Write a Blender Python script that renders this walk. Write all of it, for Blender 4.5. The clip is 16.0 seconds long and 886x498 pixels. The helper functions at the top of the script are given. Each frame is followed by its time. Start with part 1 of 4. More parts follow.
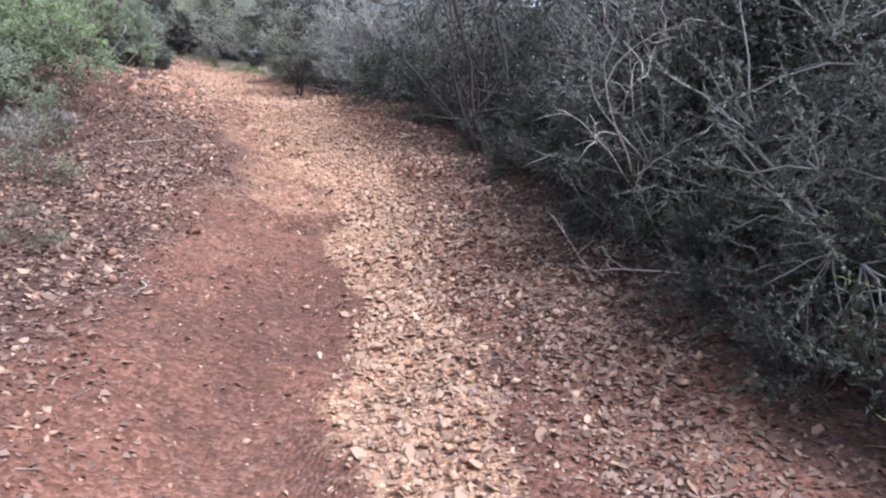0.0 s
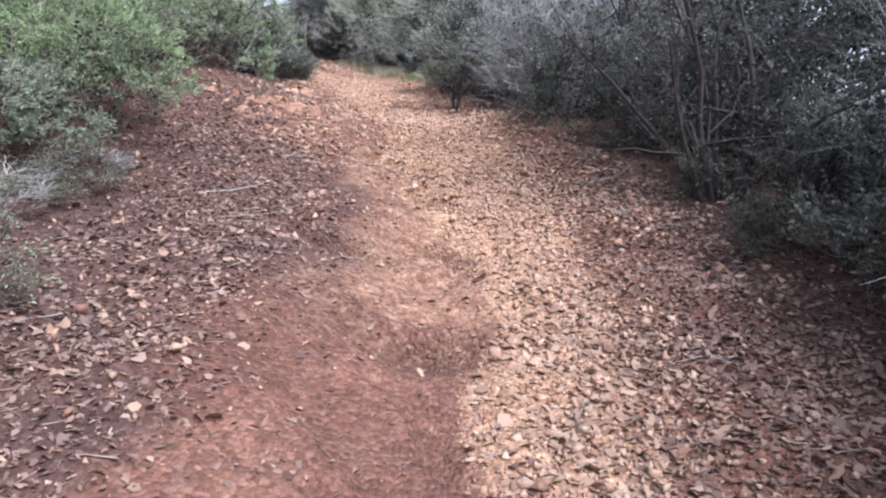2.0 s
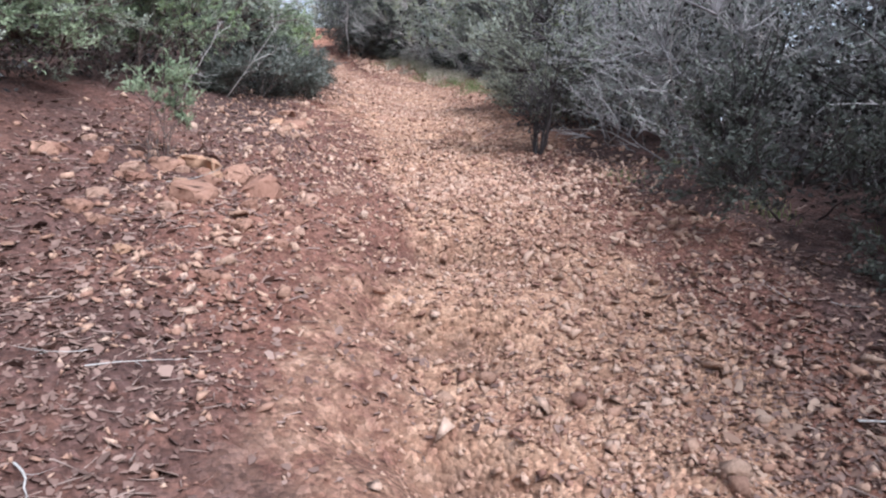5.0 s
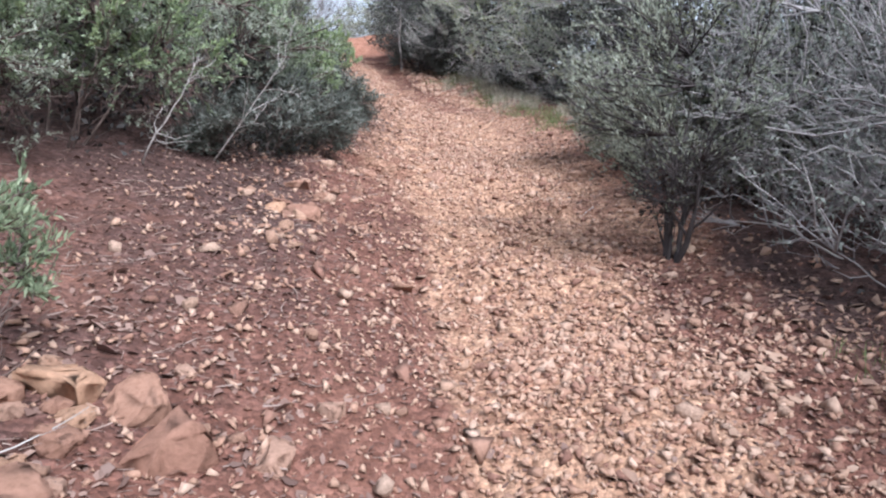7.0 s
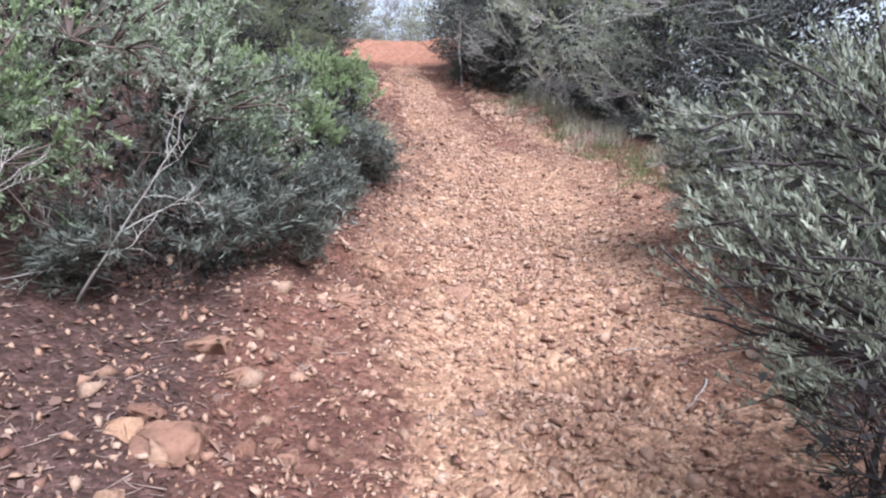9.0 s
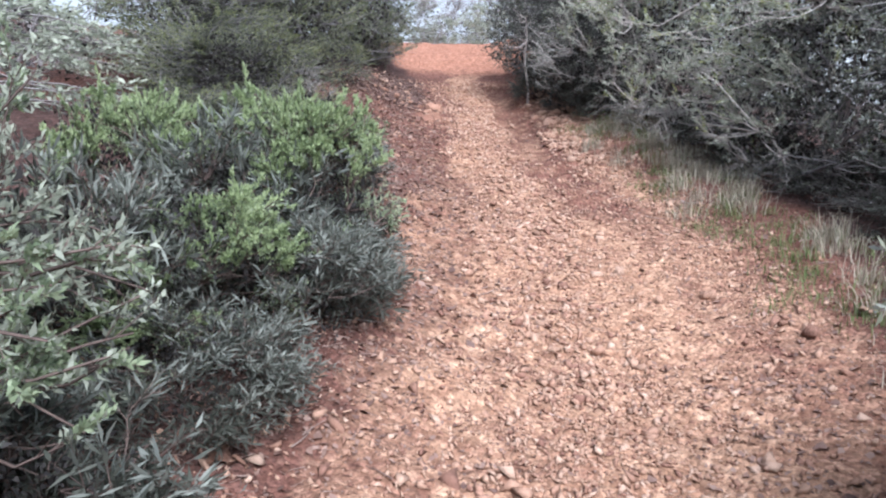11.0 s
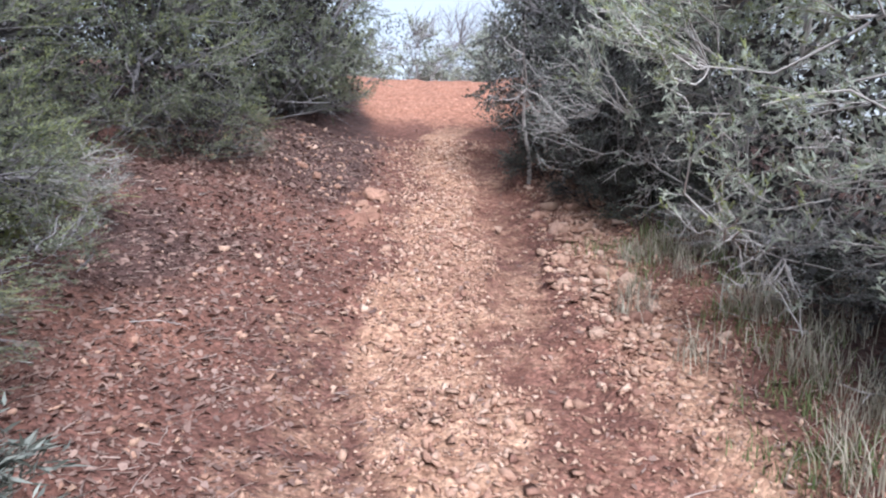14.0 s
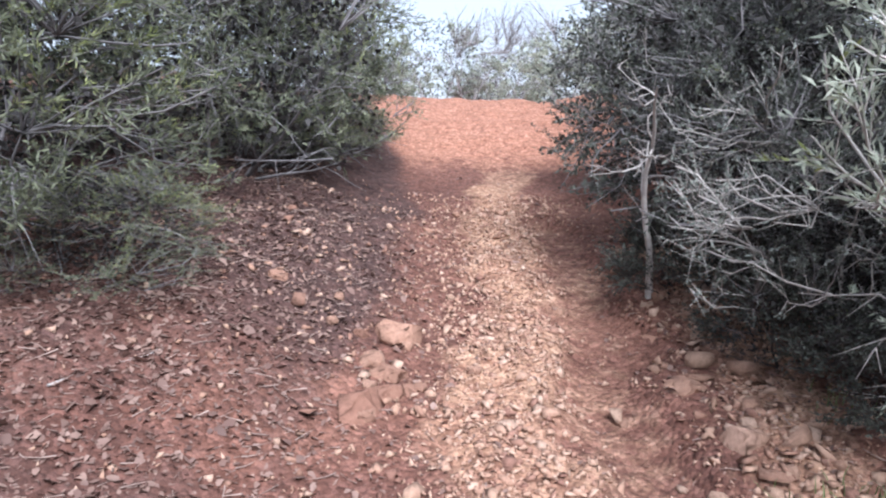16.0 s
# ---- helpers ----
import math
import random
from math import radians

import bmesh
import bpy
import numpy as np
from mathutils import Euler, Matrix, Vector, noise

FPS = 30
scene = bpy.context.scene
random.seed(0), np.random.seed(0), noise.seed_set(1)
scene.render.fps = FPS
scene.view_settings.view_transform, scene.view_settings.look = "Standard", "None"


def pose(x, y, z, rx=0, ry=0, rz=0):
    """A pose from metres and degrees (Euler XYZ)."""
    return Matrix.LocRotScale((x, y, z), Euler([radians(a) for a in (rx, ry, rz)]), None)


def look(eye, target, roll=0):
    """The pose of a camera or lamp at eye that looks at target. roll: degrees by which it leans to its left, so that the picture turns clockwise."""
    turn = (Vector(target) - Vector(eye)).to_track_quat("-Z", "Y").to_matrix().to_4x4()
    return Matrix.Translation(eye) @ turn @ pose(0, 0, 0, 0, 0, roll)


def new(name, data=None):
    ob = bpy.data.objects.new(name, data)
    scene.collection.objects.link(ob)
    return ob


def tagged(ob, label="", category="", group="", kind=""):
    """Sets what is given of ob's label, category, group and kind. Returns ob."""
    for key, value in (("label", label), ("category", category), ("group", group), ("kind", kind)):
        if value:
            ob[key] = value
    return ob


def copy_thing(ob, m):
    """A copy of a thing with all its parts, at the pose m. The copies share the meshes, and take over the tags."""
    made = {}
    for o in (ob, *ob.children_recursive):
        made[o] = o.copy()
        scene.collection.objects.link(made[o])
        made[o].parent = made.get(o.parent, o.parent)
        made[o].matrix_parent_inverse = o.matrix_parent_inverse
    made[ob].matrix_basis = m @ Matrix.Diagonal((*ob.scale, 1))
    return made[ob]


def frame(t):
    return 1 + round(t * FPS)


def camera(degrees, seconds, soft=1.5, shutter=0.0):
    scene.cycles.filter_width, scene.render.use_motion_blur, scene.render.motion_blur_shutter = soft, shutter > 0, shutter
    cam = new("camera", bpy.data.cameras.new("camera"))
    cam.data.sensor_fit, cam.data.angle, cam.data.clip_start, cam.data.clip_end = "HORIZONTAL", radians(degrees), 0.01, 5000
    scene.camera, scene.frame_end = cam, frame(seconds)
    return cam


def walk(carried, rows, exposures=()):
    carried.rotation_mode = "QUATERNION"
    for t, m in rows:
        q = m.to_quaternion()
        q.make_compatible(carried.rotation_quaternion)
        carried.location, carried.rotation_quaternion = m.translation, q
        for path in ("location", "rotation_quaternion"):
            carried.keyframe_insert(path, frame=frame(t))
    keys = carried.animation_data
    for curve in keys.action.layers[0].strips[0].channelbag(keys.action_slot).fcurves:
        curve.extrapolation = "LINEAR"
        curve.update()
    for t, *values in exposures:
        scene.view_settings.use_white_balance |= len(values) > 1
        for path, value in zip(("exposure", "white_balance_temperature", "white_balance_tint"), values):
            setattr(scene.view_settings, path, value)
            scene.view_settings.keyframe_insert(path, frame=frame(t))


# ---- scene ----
cam = camera(61.6, 16.0, soft=2.2)
PATH = [
    (0.0, (0.000, 0.000, 1.500), (0.000, 4.938, 0.718), 0.00),
    (0.5, (-0.005, 0.641, 1.588), (-0.293, 5.570, 0.799), -0.12),
    (1.0, (-0.048, 1.249, 1.681), (-0.657, 6.150, 0.905), -0.01),
    (1.5, (-0.101, 1.880, 1.771), (-0.994, 6.736, 0.984), -0.12),
    (2.0, (-0.298, 2.531, 1.799), (-1.387, 7.346, 1.010), -0.18),
    (2.5, (-0.466, 3.188, 1.899), (-1.657, 7.977, 1.096), -0.26),
    (3.0, (-0.614, 3.819, 1.989), (-1.890, 8.587, 1.189), -0.42),
    (3.5, (-0.715, 4.418, 2.083), (-2.033, 9.173, 1.277), -0.49),
    (6.0, (-1.608, 7.360, 2.520), (-3.326, 11.975, 1.653), 0.32),
    (6.5, (-1.821, 7.787, 2.652), (-3.621, 12.372, 1.794), 0.25),
    (7.0, (-1.958, 8.254, 2.769), (-3.846, 12.802, 1.902), 0.26),
    (7.5, (-2.111, 8.767, 2.867), (-4.135, 13.253, 1.984), 0.16),
    (8.0, (-2.239, 9.276, 2.995), (-4.378, 13.703, 2.087), 0.30),
    (8.5, (-2.342, 9.751, 3.127), (-4.581, 14.125, 2.203), 0.37),
    (9.0, (-2.481, 10.176, 3.220), (-4.851, 14.481, 2.298), 0.48),
    (11.5, (-3.589, 12.703, 3.678), (-6.402, 16.722, 2.712), -0.30),
    (12.0, (-3.761, 13.240, 3.751), (-6.574, 17.259, 2.786), -0.30),
    (12.5, (-4.028, 13.762, 3.789), (-6.834, 17.786, 2.824), -0.18),
    (13.0, (-4.252, 14.279, 3.850), (-7.085, 18.312, 3.004), -0.22),
    (13.5, (-4.520, 14.757, 3.928), (-7.415, 18.756, 3.134), -0.18),
    (14.0, (-4.827, 15.233, 4.002), (-7.778, 19.191, 3.209), -0.13),
    (14.5, (-5.188, 15.675, 4.119), (-8.209, 19.580, 3.328), -0.23),
    (15.0, (-5.560, 16.087, 4.224), (-8.637, 19.948, 3.433), -0.19),
    (15.5, (-5.908, 16.502, 4.304), (-9.033, 20.325, 3.514), -0.32),
    (16.0, (-6.285, 16.975, 4.376), (-9.437, 20.777, 3.596), -0.40),
]
EXPOSURES = [(0.0, 1.04, 5650, 11), (1.5, 0.99, 5650, 11), (3.0, 0.9, 5600, 11), (6.0, 0.76, 5650, 11), (7.5, 0.86, 5700, 11), (9.0, 0.91, 5700, 12), (12.0, 0.89, 5650, 12), (13.5, 0.87, 5650, 12), (16.0, 0.99, 5650, 12)]
walk(cam, [(t, look(e, g, r)) for t, e, g, r in PATH], EXPOSURES)

# ---- sky and sun: bright, thinly clouded ----
SUN_UP, SUN_ROUND = 50, 122
world = bpy.data.worlds.new("sky")
scene.world = world
world.use_nodes = True
wn = world.node_tree
sky = wn.nodes.new("ShaderNodeTexSky")
sky.sky_type, sky.sun_disc = "NISHITA", False
sky.sun_elevation, sky.sun_rotation = radians(SUN_UP), radians(SUN_ROUND)
sky.air_density, sky.dust_density, sky.ozone_density = 1.0, 1.5, 1.0
wn.nodes["Background"].inputs["Strength"].default_value = 0.1
veil = wn.nodes.new("ShaderNodeMix")
veil.data_type = "RGBA"
veil.inputs["Factor"].default_value = 0.78
veil.inputs[7].default_value = (5.6, 5.9, 6.3, 1)
wn.links.new(sky.outputs["Color"], veil.inputs[6])
wn.links.new(veil.outputs[2], wn.nodes["Background"].inputs["Color"])
sun = new("sun", bpy.data.lights.new("sun", "SUN"))
sun.data.energy, sun.data.angle, sun.data.color = 4.2, radians(34), (1.0, 0.98, 0.95)
sun.matrix_world = look((0, 0, 0), (-math.sin(radians(SUN_ROUND)) * math.cos(radians(SUN_UP)), -math.cos(radians(SUN_ROUND)) * math.cos(radians(SUN_UP)), -math.sin(radians(SUN_UP))))


# ---- materials ----
def shader(name, rough=0.8):
    m = bpy.data.materials.new(name)
    m.use_nodes = True
    b = m.node_tree.nodes["Principled BSDF"]
    b.inputs["Roughness"].default_value = rough
    b.inputs["Specular IOR Level"].default_value = 0.25
    return m, m.node_tree.nodes, m.node_tree.links, b


def coloured(nodes, links, factor, stops):
    r = nodes.new("ShaderNodeValToRGB")
    while len(r.color_ramp.elements) < len(stops):
        r.color_ramp.elements.new(0.5)
    for e, (p, c) in zip(r.color_ramp.elements, stops):
        e.position, e.color = p, (*c, 1)
    links.new(factor, r.inputs[0])
    return r.outputs["Color"]


def noisy(nodes, links, size, detail=4.0, rough=0.6, space="Object"):
    c = nodes.new("ShaderNodeTexCoord")
    n = nodes.new("ShaderNodeTexNoise")
    n.inputs["Scale"].default_value, n.inputs["Detail"].default_value, n.inputs["Roughness"].default_value = 1 / size, detail, rough
    links.new(c.outputs[space], n.inputs["Vector"])
    return n.outputs["Fac"]


def blended(nodes, links, factor, a, b, mode="MIX"):
    x = nodes.new("ShaderNodeMix")
    x.data_type, x.blend_type = "RGBA", mode
    if isinstance(factor, float):
        x.inputs["Factor"].default_value = factor
    else:
        links.new(factor, x.inputs["Factor"])
    for v, k in ((a, 6), (b, 7)):
        if isinstance(v, tuple):
            x.inputs[k].default_value = (*v, 1)
        else:
            links.new(v, x.inputs[k])
    return x.outputs[2]


def relief(nodes, links, bsdf, height, depth, strength=0.6):
    b = nodes.new("ShaderNodeBump")
    b.inputs["Distance"].default_value, b.inputs["Strength"].default_value = depth, strength
    links.new(height, b.inputs["Height"])
    links.new(b.outputs["Normal"], bsdf.inputs["Normal"])


def leaf_material(name, dark, mid, light, through_light=0.3):
    m, nodes, links, b = shader(name, 0.6)
    g = nodes.new("ShaderNodeNewGeometry")
    leafwise = coloured(nodes, links, g.outputs["Random Per Island"], [(0.0, dark), (0.5, mid), (1.0, light)])
    patch = coloured(nodes, links, noisy(nodes, links, 0.35, 2), [(0.35, dark), (0.65, light)])
    col = blended(nodes, links, 0.4, leafwise, patch)
    links.new(col, b.inputs["Base Color"])
    t = nodes.new("ShaderNodeBsdfTranslucent")
    links.new(col, t.inputs["Color"])
    mix = nodes.new("ShaderNodeMixShader")
    mix.inputs[0].default_value = through_light
    links.new(b.outputs[0], mix.inputs[1])
    links.new(t.outputs[0], mix.inputs[2])
    links.new(mix.outputs[0], nodes["Material Output"].inputs["Surface"])
    return m


def bark_material(name, dark, light, size=0.05):
    m, nodes, links, b = shader(name, 0.85)
    g = nodes.new("ShaderNodeNewGeometry")
    n = noisy(nodes, links, size, 5)
    a = coloured(nodes, links, n, [(0.35, dark), (0.68, light)])
    c = coloured(nodes, links, g.outputs["Random Per Island"], [(0.0, dark), (1.0, light)])
    links.new(blended(nodes, links, 0.5, a, c), b.inputs["Base Color"])
    relief(nodes, links, b, n, 0.004)
    return m


def stone_material(name, stops):
    m, nodes, links, b = shader(name, 0.9)
    o = nodes.new("ShaderNodeObjectInfo")
    g = nodes.new("ShaderNodeNewGeometry")
    add = nodes.new("ShaderNodeMath")
    add.operation = "ADD"
    links.new(o.outputs["Random"], add.inputs[0])
    links.new(g.outputs["Random Per Island"], add.inputs[1])
    fr = nodes.new("ShaderNodeMath")
    fr.operation = "FRACT"
    links.new(add.outputs[0], fr.inputs[0])
    c = coloured(nodes, links, fr.outputs[0], stops)
    n = noisy(nodes, links, 0.12, 9, 0.75)
    d = coloured(nodes, links, n, [(0.3, (0.5, 0.45, 0.42)), (0.45, (0.92, 0.9, 0.88)), (0.68, (1.25, 1.25, 1.25))])
    links.new(blended(nodes, links, 0.85, c, d, "MULTIPLY"), b.inputs["Base Color"])
    relief(nodes, links, b, n, 0.02, 0.8)
    return m


def soil_material():
    m, nodes, links, b = shader("soil", 0.95)
    worn = nodes.new("ShaderNodeAttribute")
    worn.attribute_name = "worn"
    stony = nodes.new("ShaderNodeAttribute")
    stony.attribute_name = "shade_litter"
    big = noisy(nodes, links, 0.8, 5, 0.6)
    mid = noisy(nodes, links, 0.09, 5, 0.65)
    fine = noisy(nodes, links, 0.018, 4, 0.7)
    red = coloured(nodes, links, big, [(0.3, (0.11, 0.052, 0.041)), (0.55, (0.18, 0.085, 0.062)), (0.75, (0.265, 0.132, 0.093))])
    pale = coloured(nodes, links, mid, [(0.3, (0.33, 0.18, 0.115)), (0.6, (0.46, 0.285, 0.19)), (0.8, (0.56, 0.385, 0.28))])
    duff_shade = coloured(nodes, links, mid, [(0.3, (0.042, 0.027, 0.025)), (0.65, (0.115, 0.063, 0.053))])
    rust = coloured(nodes, links, mid, [(0.3, (0.29, 0.13, 0.085)), (0.6, (0.4, 0.2, 0.135)), (0.8, (0.48, 0.275, 0.195))])
    rusty = nodes.new("ShaderNodeAttribute")
    rusty.attribute_name = "rusty"
    # ragged borders between the kinds of soil
    rag = nodes.new("ShaderNodeMath")
    rag.operation = "MULTIPLY_ADD"
    links.new(mid, rag.inputs[0])
    rag.inputs[1].default_value = 2.0
    rag.inputs[2].default_value = -1.3
    def ragged(src):
        a = nodes.new("ShaderNodeMath")
        a.operation = "MULTIPLY_ADD"
        a.use_clamp = True
        links.new(src, a.inputs[0])
        a.inputs[1].default_value = 1.6
        links.new(rag.outputs[0], a.inputs[2])
        return a.outputs[0]
    c = blended(nodes, links, ragged(worn.outputs["Fac"]), red, pale)
    c = blended(nodes, links, ragged(rusty.outputs["Fac"]), c, rust)
    c = blended(nodes, links, ragged(stony.outputs["Fac"]), c, duff_shade)
    # pebbly crust
    co = nodes.new("ShaderNodeTexCoord")
    vor = nodes.new("ShaderNodeTexVoronoi")
    vor.inputs["Scale"].default_value = 42
    links.new(co.outputs["Object"], vor.inputs["Vector"])
    tone = nodes.new("ShaderNodeSeparateColor")
    links.new(vor.outputs["Color"], tone.inputs[0])
    peb = coloured(nodes, links, tone.outputs[0], [(0.0, (0.55, 0.5, 0.48)), (0.55, (0.95, 0.93, 0.92)), (1.0, (1.6, 1.65, 1.7))])
    c = blended(nodes, links, 0.7, c, peb, "MULTIPLY")
    speck = coloured(nodes, links, fine, [(0.3, (0.5, 0.46, 0.44)), (0.5, (0.95, 0.95, 0.95)), (0.72, (1.35, 1.3, 1.25))])
    links.new(blended(nodes, links, 0.75, c, speck, "MULTIPLY"), b.inputs["Base Color"])
    tall = nodes.new("ShaderNodeMath")
    tall.operation = "MULTIPLY_ADD"
    links.new(fine, tall.inputs[0])
    tall.inputs[1].default_value = 0.4
    links.new(mid, tall.inputs[2])
    rough = nodes.new("ShaderNodeMath")
    rough.operation = "MULTIPLY_ADD"
    links.new(vor.outputs["Distance"], rough.inputs[0])
    rough.inputs[1].default_value = -0.6
    links.new(tall.outputs[0], rough.inputs[2])
    relief(nodes, links, b, rough.outputs[0], 0.03, 1.0)
    return m


SOIL = soil_material()
STONE = stone_material("stone", [(0.0, (0.23, 0.12, 0.09)), (0.35, (0.38, 0.225, 0.16)), (0.7, (0.45, 0.29, 0.21)), (1.0, (0.53, 0.37, 0.285))])
ORANGE_STONE = stone_material("orange_stone", [(0.0, (0.27, 0.14, 0.1)), (0.5, (0.39, 0.225, 0.16)), (0.8, (0.44, 0.28, 0.21)), (1.0, (0.47, 0.28, 0.18))])
# near-black, so that the crowns' inner shade is in the colour
SHADE_LEAF = leaf_material("shade_leaf", (0.015, 0.014, 0.014), (0.032, 0.028, 0.027), (0.065, 0.058, 0.054), 0.1)
LITTER = leaf_material("dry_leaf", (0.085, 0.048, 0.04), (0.185, 0.107, 0.086), (0.34, 0.23, 0.185), 0.12)
TAN_LEAF = leaf_material("tan_leaf", (0.2, 0.115, 0.085), (0.32, 0.2, 0.14), (0.47, 0.33, 0.245), 0.1)
GREY_BARK = bark_material("grey_bark", (0.15, 0.132, 0.132), (0.42, 0.39, 0.385))
SCRUB_BARK = bark_material("scrub_bark", (0.075, 0.067, 0.068), (0.3, 0.28, 0.28))
PALE_BARK = bark_material("bleached_wood", (0.24, 0.21, 0.19), (0.52, 0.48, 0.45))
TWIG = bark_material("fallen_twig", (0.14, 0.09, 0.075), (0.44, 0.33, 0.28))
DARK_BARK = bark_material("dark_bark", (0.025, 0.02, 0.02), (0.085, 0.07, 0.068))
BROWN_BARK = bark_material("brown_bark", (0.06, 0.04, 0.035), (0.19, 0.14, 0.12))
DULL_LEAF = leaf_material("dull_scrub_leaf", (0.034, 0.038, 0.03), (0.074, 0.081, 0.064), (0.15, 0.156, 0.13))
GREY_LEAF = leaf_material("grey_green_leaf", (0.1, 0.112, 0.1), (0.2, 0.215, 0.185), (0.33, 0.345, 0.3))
GREEN_LEAF = leaf_material("shrub_leaf", (0.14, 0.185, 0.11), (0.29, 0.35, 0.21), (0.45, 0.52, 0.34), 0.42)
PALE_LEAF = leaf_material("pale_leaf", (0.22, 0.24, 0.185), (0.4, 0.43, 0.33), (0.57, 0.6, 0.49), 0.42)
BRIGHT_LEAF = leaf_material("young_leaf", (0.19, 0.25, 0.11), (0.34, 0.42, 0.2), (0.5, 0.57, 0.34), 0.4)
OLIVE_LEAF = leaf_material("olive_leaf", (0.12, 0.13, 0.09), (0.22, 0.235, 0.165), (0.35, 0.36, 0.27))
NEEDLE_LEAF = leaf_material("needle_leaf", (0.06, 0.072, 0.046), (0.145, 0.162, 0.102), (0.29, 0.305, 0.195))
TIP_LEAF = leaf_material("needle_tip", (0.17, 0.2, 0.06), (0.27, 0.3, 0.11), (0.4, 0.41, 0.2), 0.4)
STRAW = leaf_material("straw", (0.2, 0.17, 0.12), (0.38, 0.33, 0.25), (0.55, 0.5, 0.4), 0.25)
GRASS = leaf_material("grass", (0.07, 0.1, 0.03), (0.15, 0.2, 0.07), (0.26, 0.3, 0.14), 0.35)

# ---- the lie of the land ----
# the trail's centre line: x, y, height
CENTRE = [(0.3, -40, -4.6), (0.25, -16, -1.9), (0.1, -6, -0.75), (-0.05, -3, -0.38), (-0.25, 0, 0.0), (-0.55, 3, 0.36), (-0.75, 5, 0.63),
          (-1.1, 7.1, 0.98), (-1.7, 8.8, 1.39), (-2.35, 10.2, 1.8), (-3.0, 11.5, 2.01), (-3.7, 13.0, 2.24), (-4.5, 14.6, 2.49),
          (-5.5, 16.2, 2.76), (-6.7, 17.7, 3.06), (-7.8, 19.1, 3.42), (-8.9, 20.6, 3.76), (-10.3, 22.5, 4.08), (-11.9, 24.9, 4.74), (-14.5, 29, 4.6), (-25, 45, 3.4)]


def spline(points, steps):
    p = np.array([points[0], *points, points[-1]], float)
    u = np.linspace(0, 1, steps, endpoint=False)[:, None]
    out = []
    for a, b, c, d in zip(p[:-3], p[1:-2], p[2:-1], p[3:]):
        out.append(0.5 * (2 * b + (c - a) * u + (2 * a - 5 * b + 4 * c - d) * u**2 + (3 * b - a - 3 * c + d) * u**3))
    return np.concatenate(out + [p[-1:]])


LINE = spline(CENTRE, 24)
SEG = LINE[1:] - LINE[:-1]


def lattice(ix, iy, seed):
    n = (ix.astype(np.int64) * 374761393 + iy.astype(np.int64) * 668265263 + seed * 1442695) & 0xFFFFFFFF
    n = ((n ^ (n >> 13)) * 1274126177) & 0xFFFFFFFF
    return ((n ^ (n >> 16)) & 0xFFFF) / 65535.0


def grain(x, y, size, seed=0):
    """Smooth noise from -1 to 1 with lumps of that size in metres."""
    x, y = np.asarray(x, float) / size, np.asarray(y, float) / size
    ix, iy = np.floor(x), np.floor(y)
    fx, fy = x - ix, y - iy
    fx, fy = fx * fx * (3 - 2 * fx), fy * fy * (3 - 2 * fy)
    a, b = lattice(ix, iy, seed), lattice(ix + 1, iy, seed)
    c, d = lattice(ix, iy + 1, seed), lattice(ix + 1, iy + 1, seed)
    return 2 * (a + (b - a) * fx + (c - a) * fy + (a - b - c + d) * fx * fy) - 1


def along_across(x, y):
    """For places: index along the trail's line, way across it (right is positive) and the line's height there."""
    x, y = np.atleast_1d(np.asarray(x, float)), np.atleast_1d(np.asarray(y, float))
    s, d, z = np.empty(x.shape), np.empty(x.shape), np.empty(x.shape)
    for i in range(0, len(x), 4000):
        px, py = x[i:i + 4000, None] - LINE[None, :-1, 0], y[i:i + 4000, None] - LINE[None, :-1, 1]
        u = np.clip((px * SEG[:, 0] + py * SEG[:, 1]) / (SEG[:, 0]**2 + SEG[:, 1]**2), 0, 1)
        dx, dy = px - u * SEG[:, 0], py - u * SEG[:, 1]
        far = dx * dx + dy * dy
        k = far.argmin(1)
        r = np.arange(len(k))
        side = np.sign(dx[r, k] * SEG[k, 1] - dy[r, k] * SEG[k, 0])
        s[i:i + 4000], d[i:i + 4000] = k + u[r, k], side * np.sqrt(far[r, k])
        z[i:i + 4000] = LINE[k, 2] + u[r, k] * SEG[k, 2]
    return s, d, z


def ramp(v, a, b):
    u = np.clip((v - a) / (b - a), 0, 1)
    return u * u * (3 - 2 * u)


def smooth_ground(x, y):
    s, d, z = along_across(x, y)
    x, y = np.atleast_1d(x), np.atleast_1d(y)
    low = ramp(y, 7.0, 4.5)
    left = np.maximum(-d - 0.25 + 0.2 * low, 0)
    bank = (0.33 + 0.1 * low) * left * left / (left + 0.25) * (1 - 0.8 * ramp(y, 20.0, 22.5))
    near = z + 0.7 * np.tanh(bank / 0.7) - 0.02 * np.exp(-(d - 0.2)**2 / 0.3)
    near = near - 0.12 * np.maximum(d - 2.2, 0) + 0.11 * ramp(d, 0.5, 1.6)
    hill = 4.2 * np.tanh((0.89 * y - 0.45 * x) / 26.0) - 6 * np.tanh((0.89 * x + 0.45 * y) / 30.0)
    w = ramp(np.abs(d), 9, 3.5)
    return np.where(w > 0, near * w + hill * (1 - w), hill)


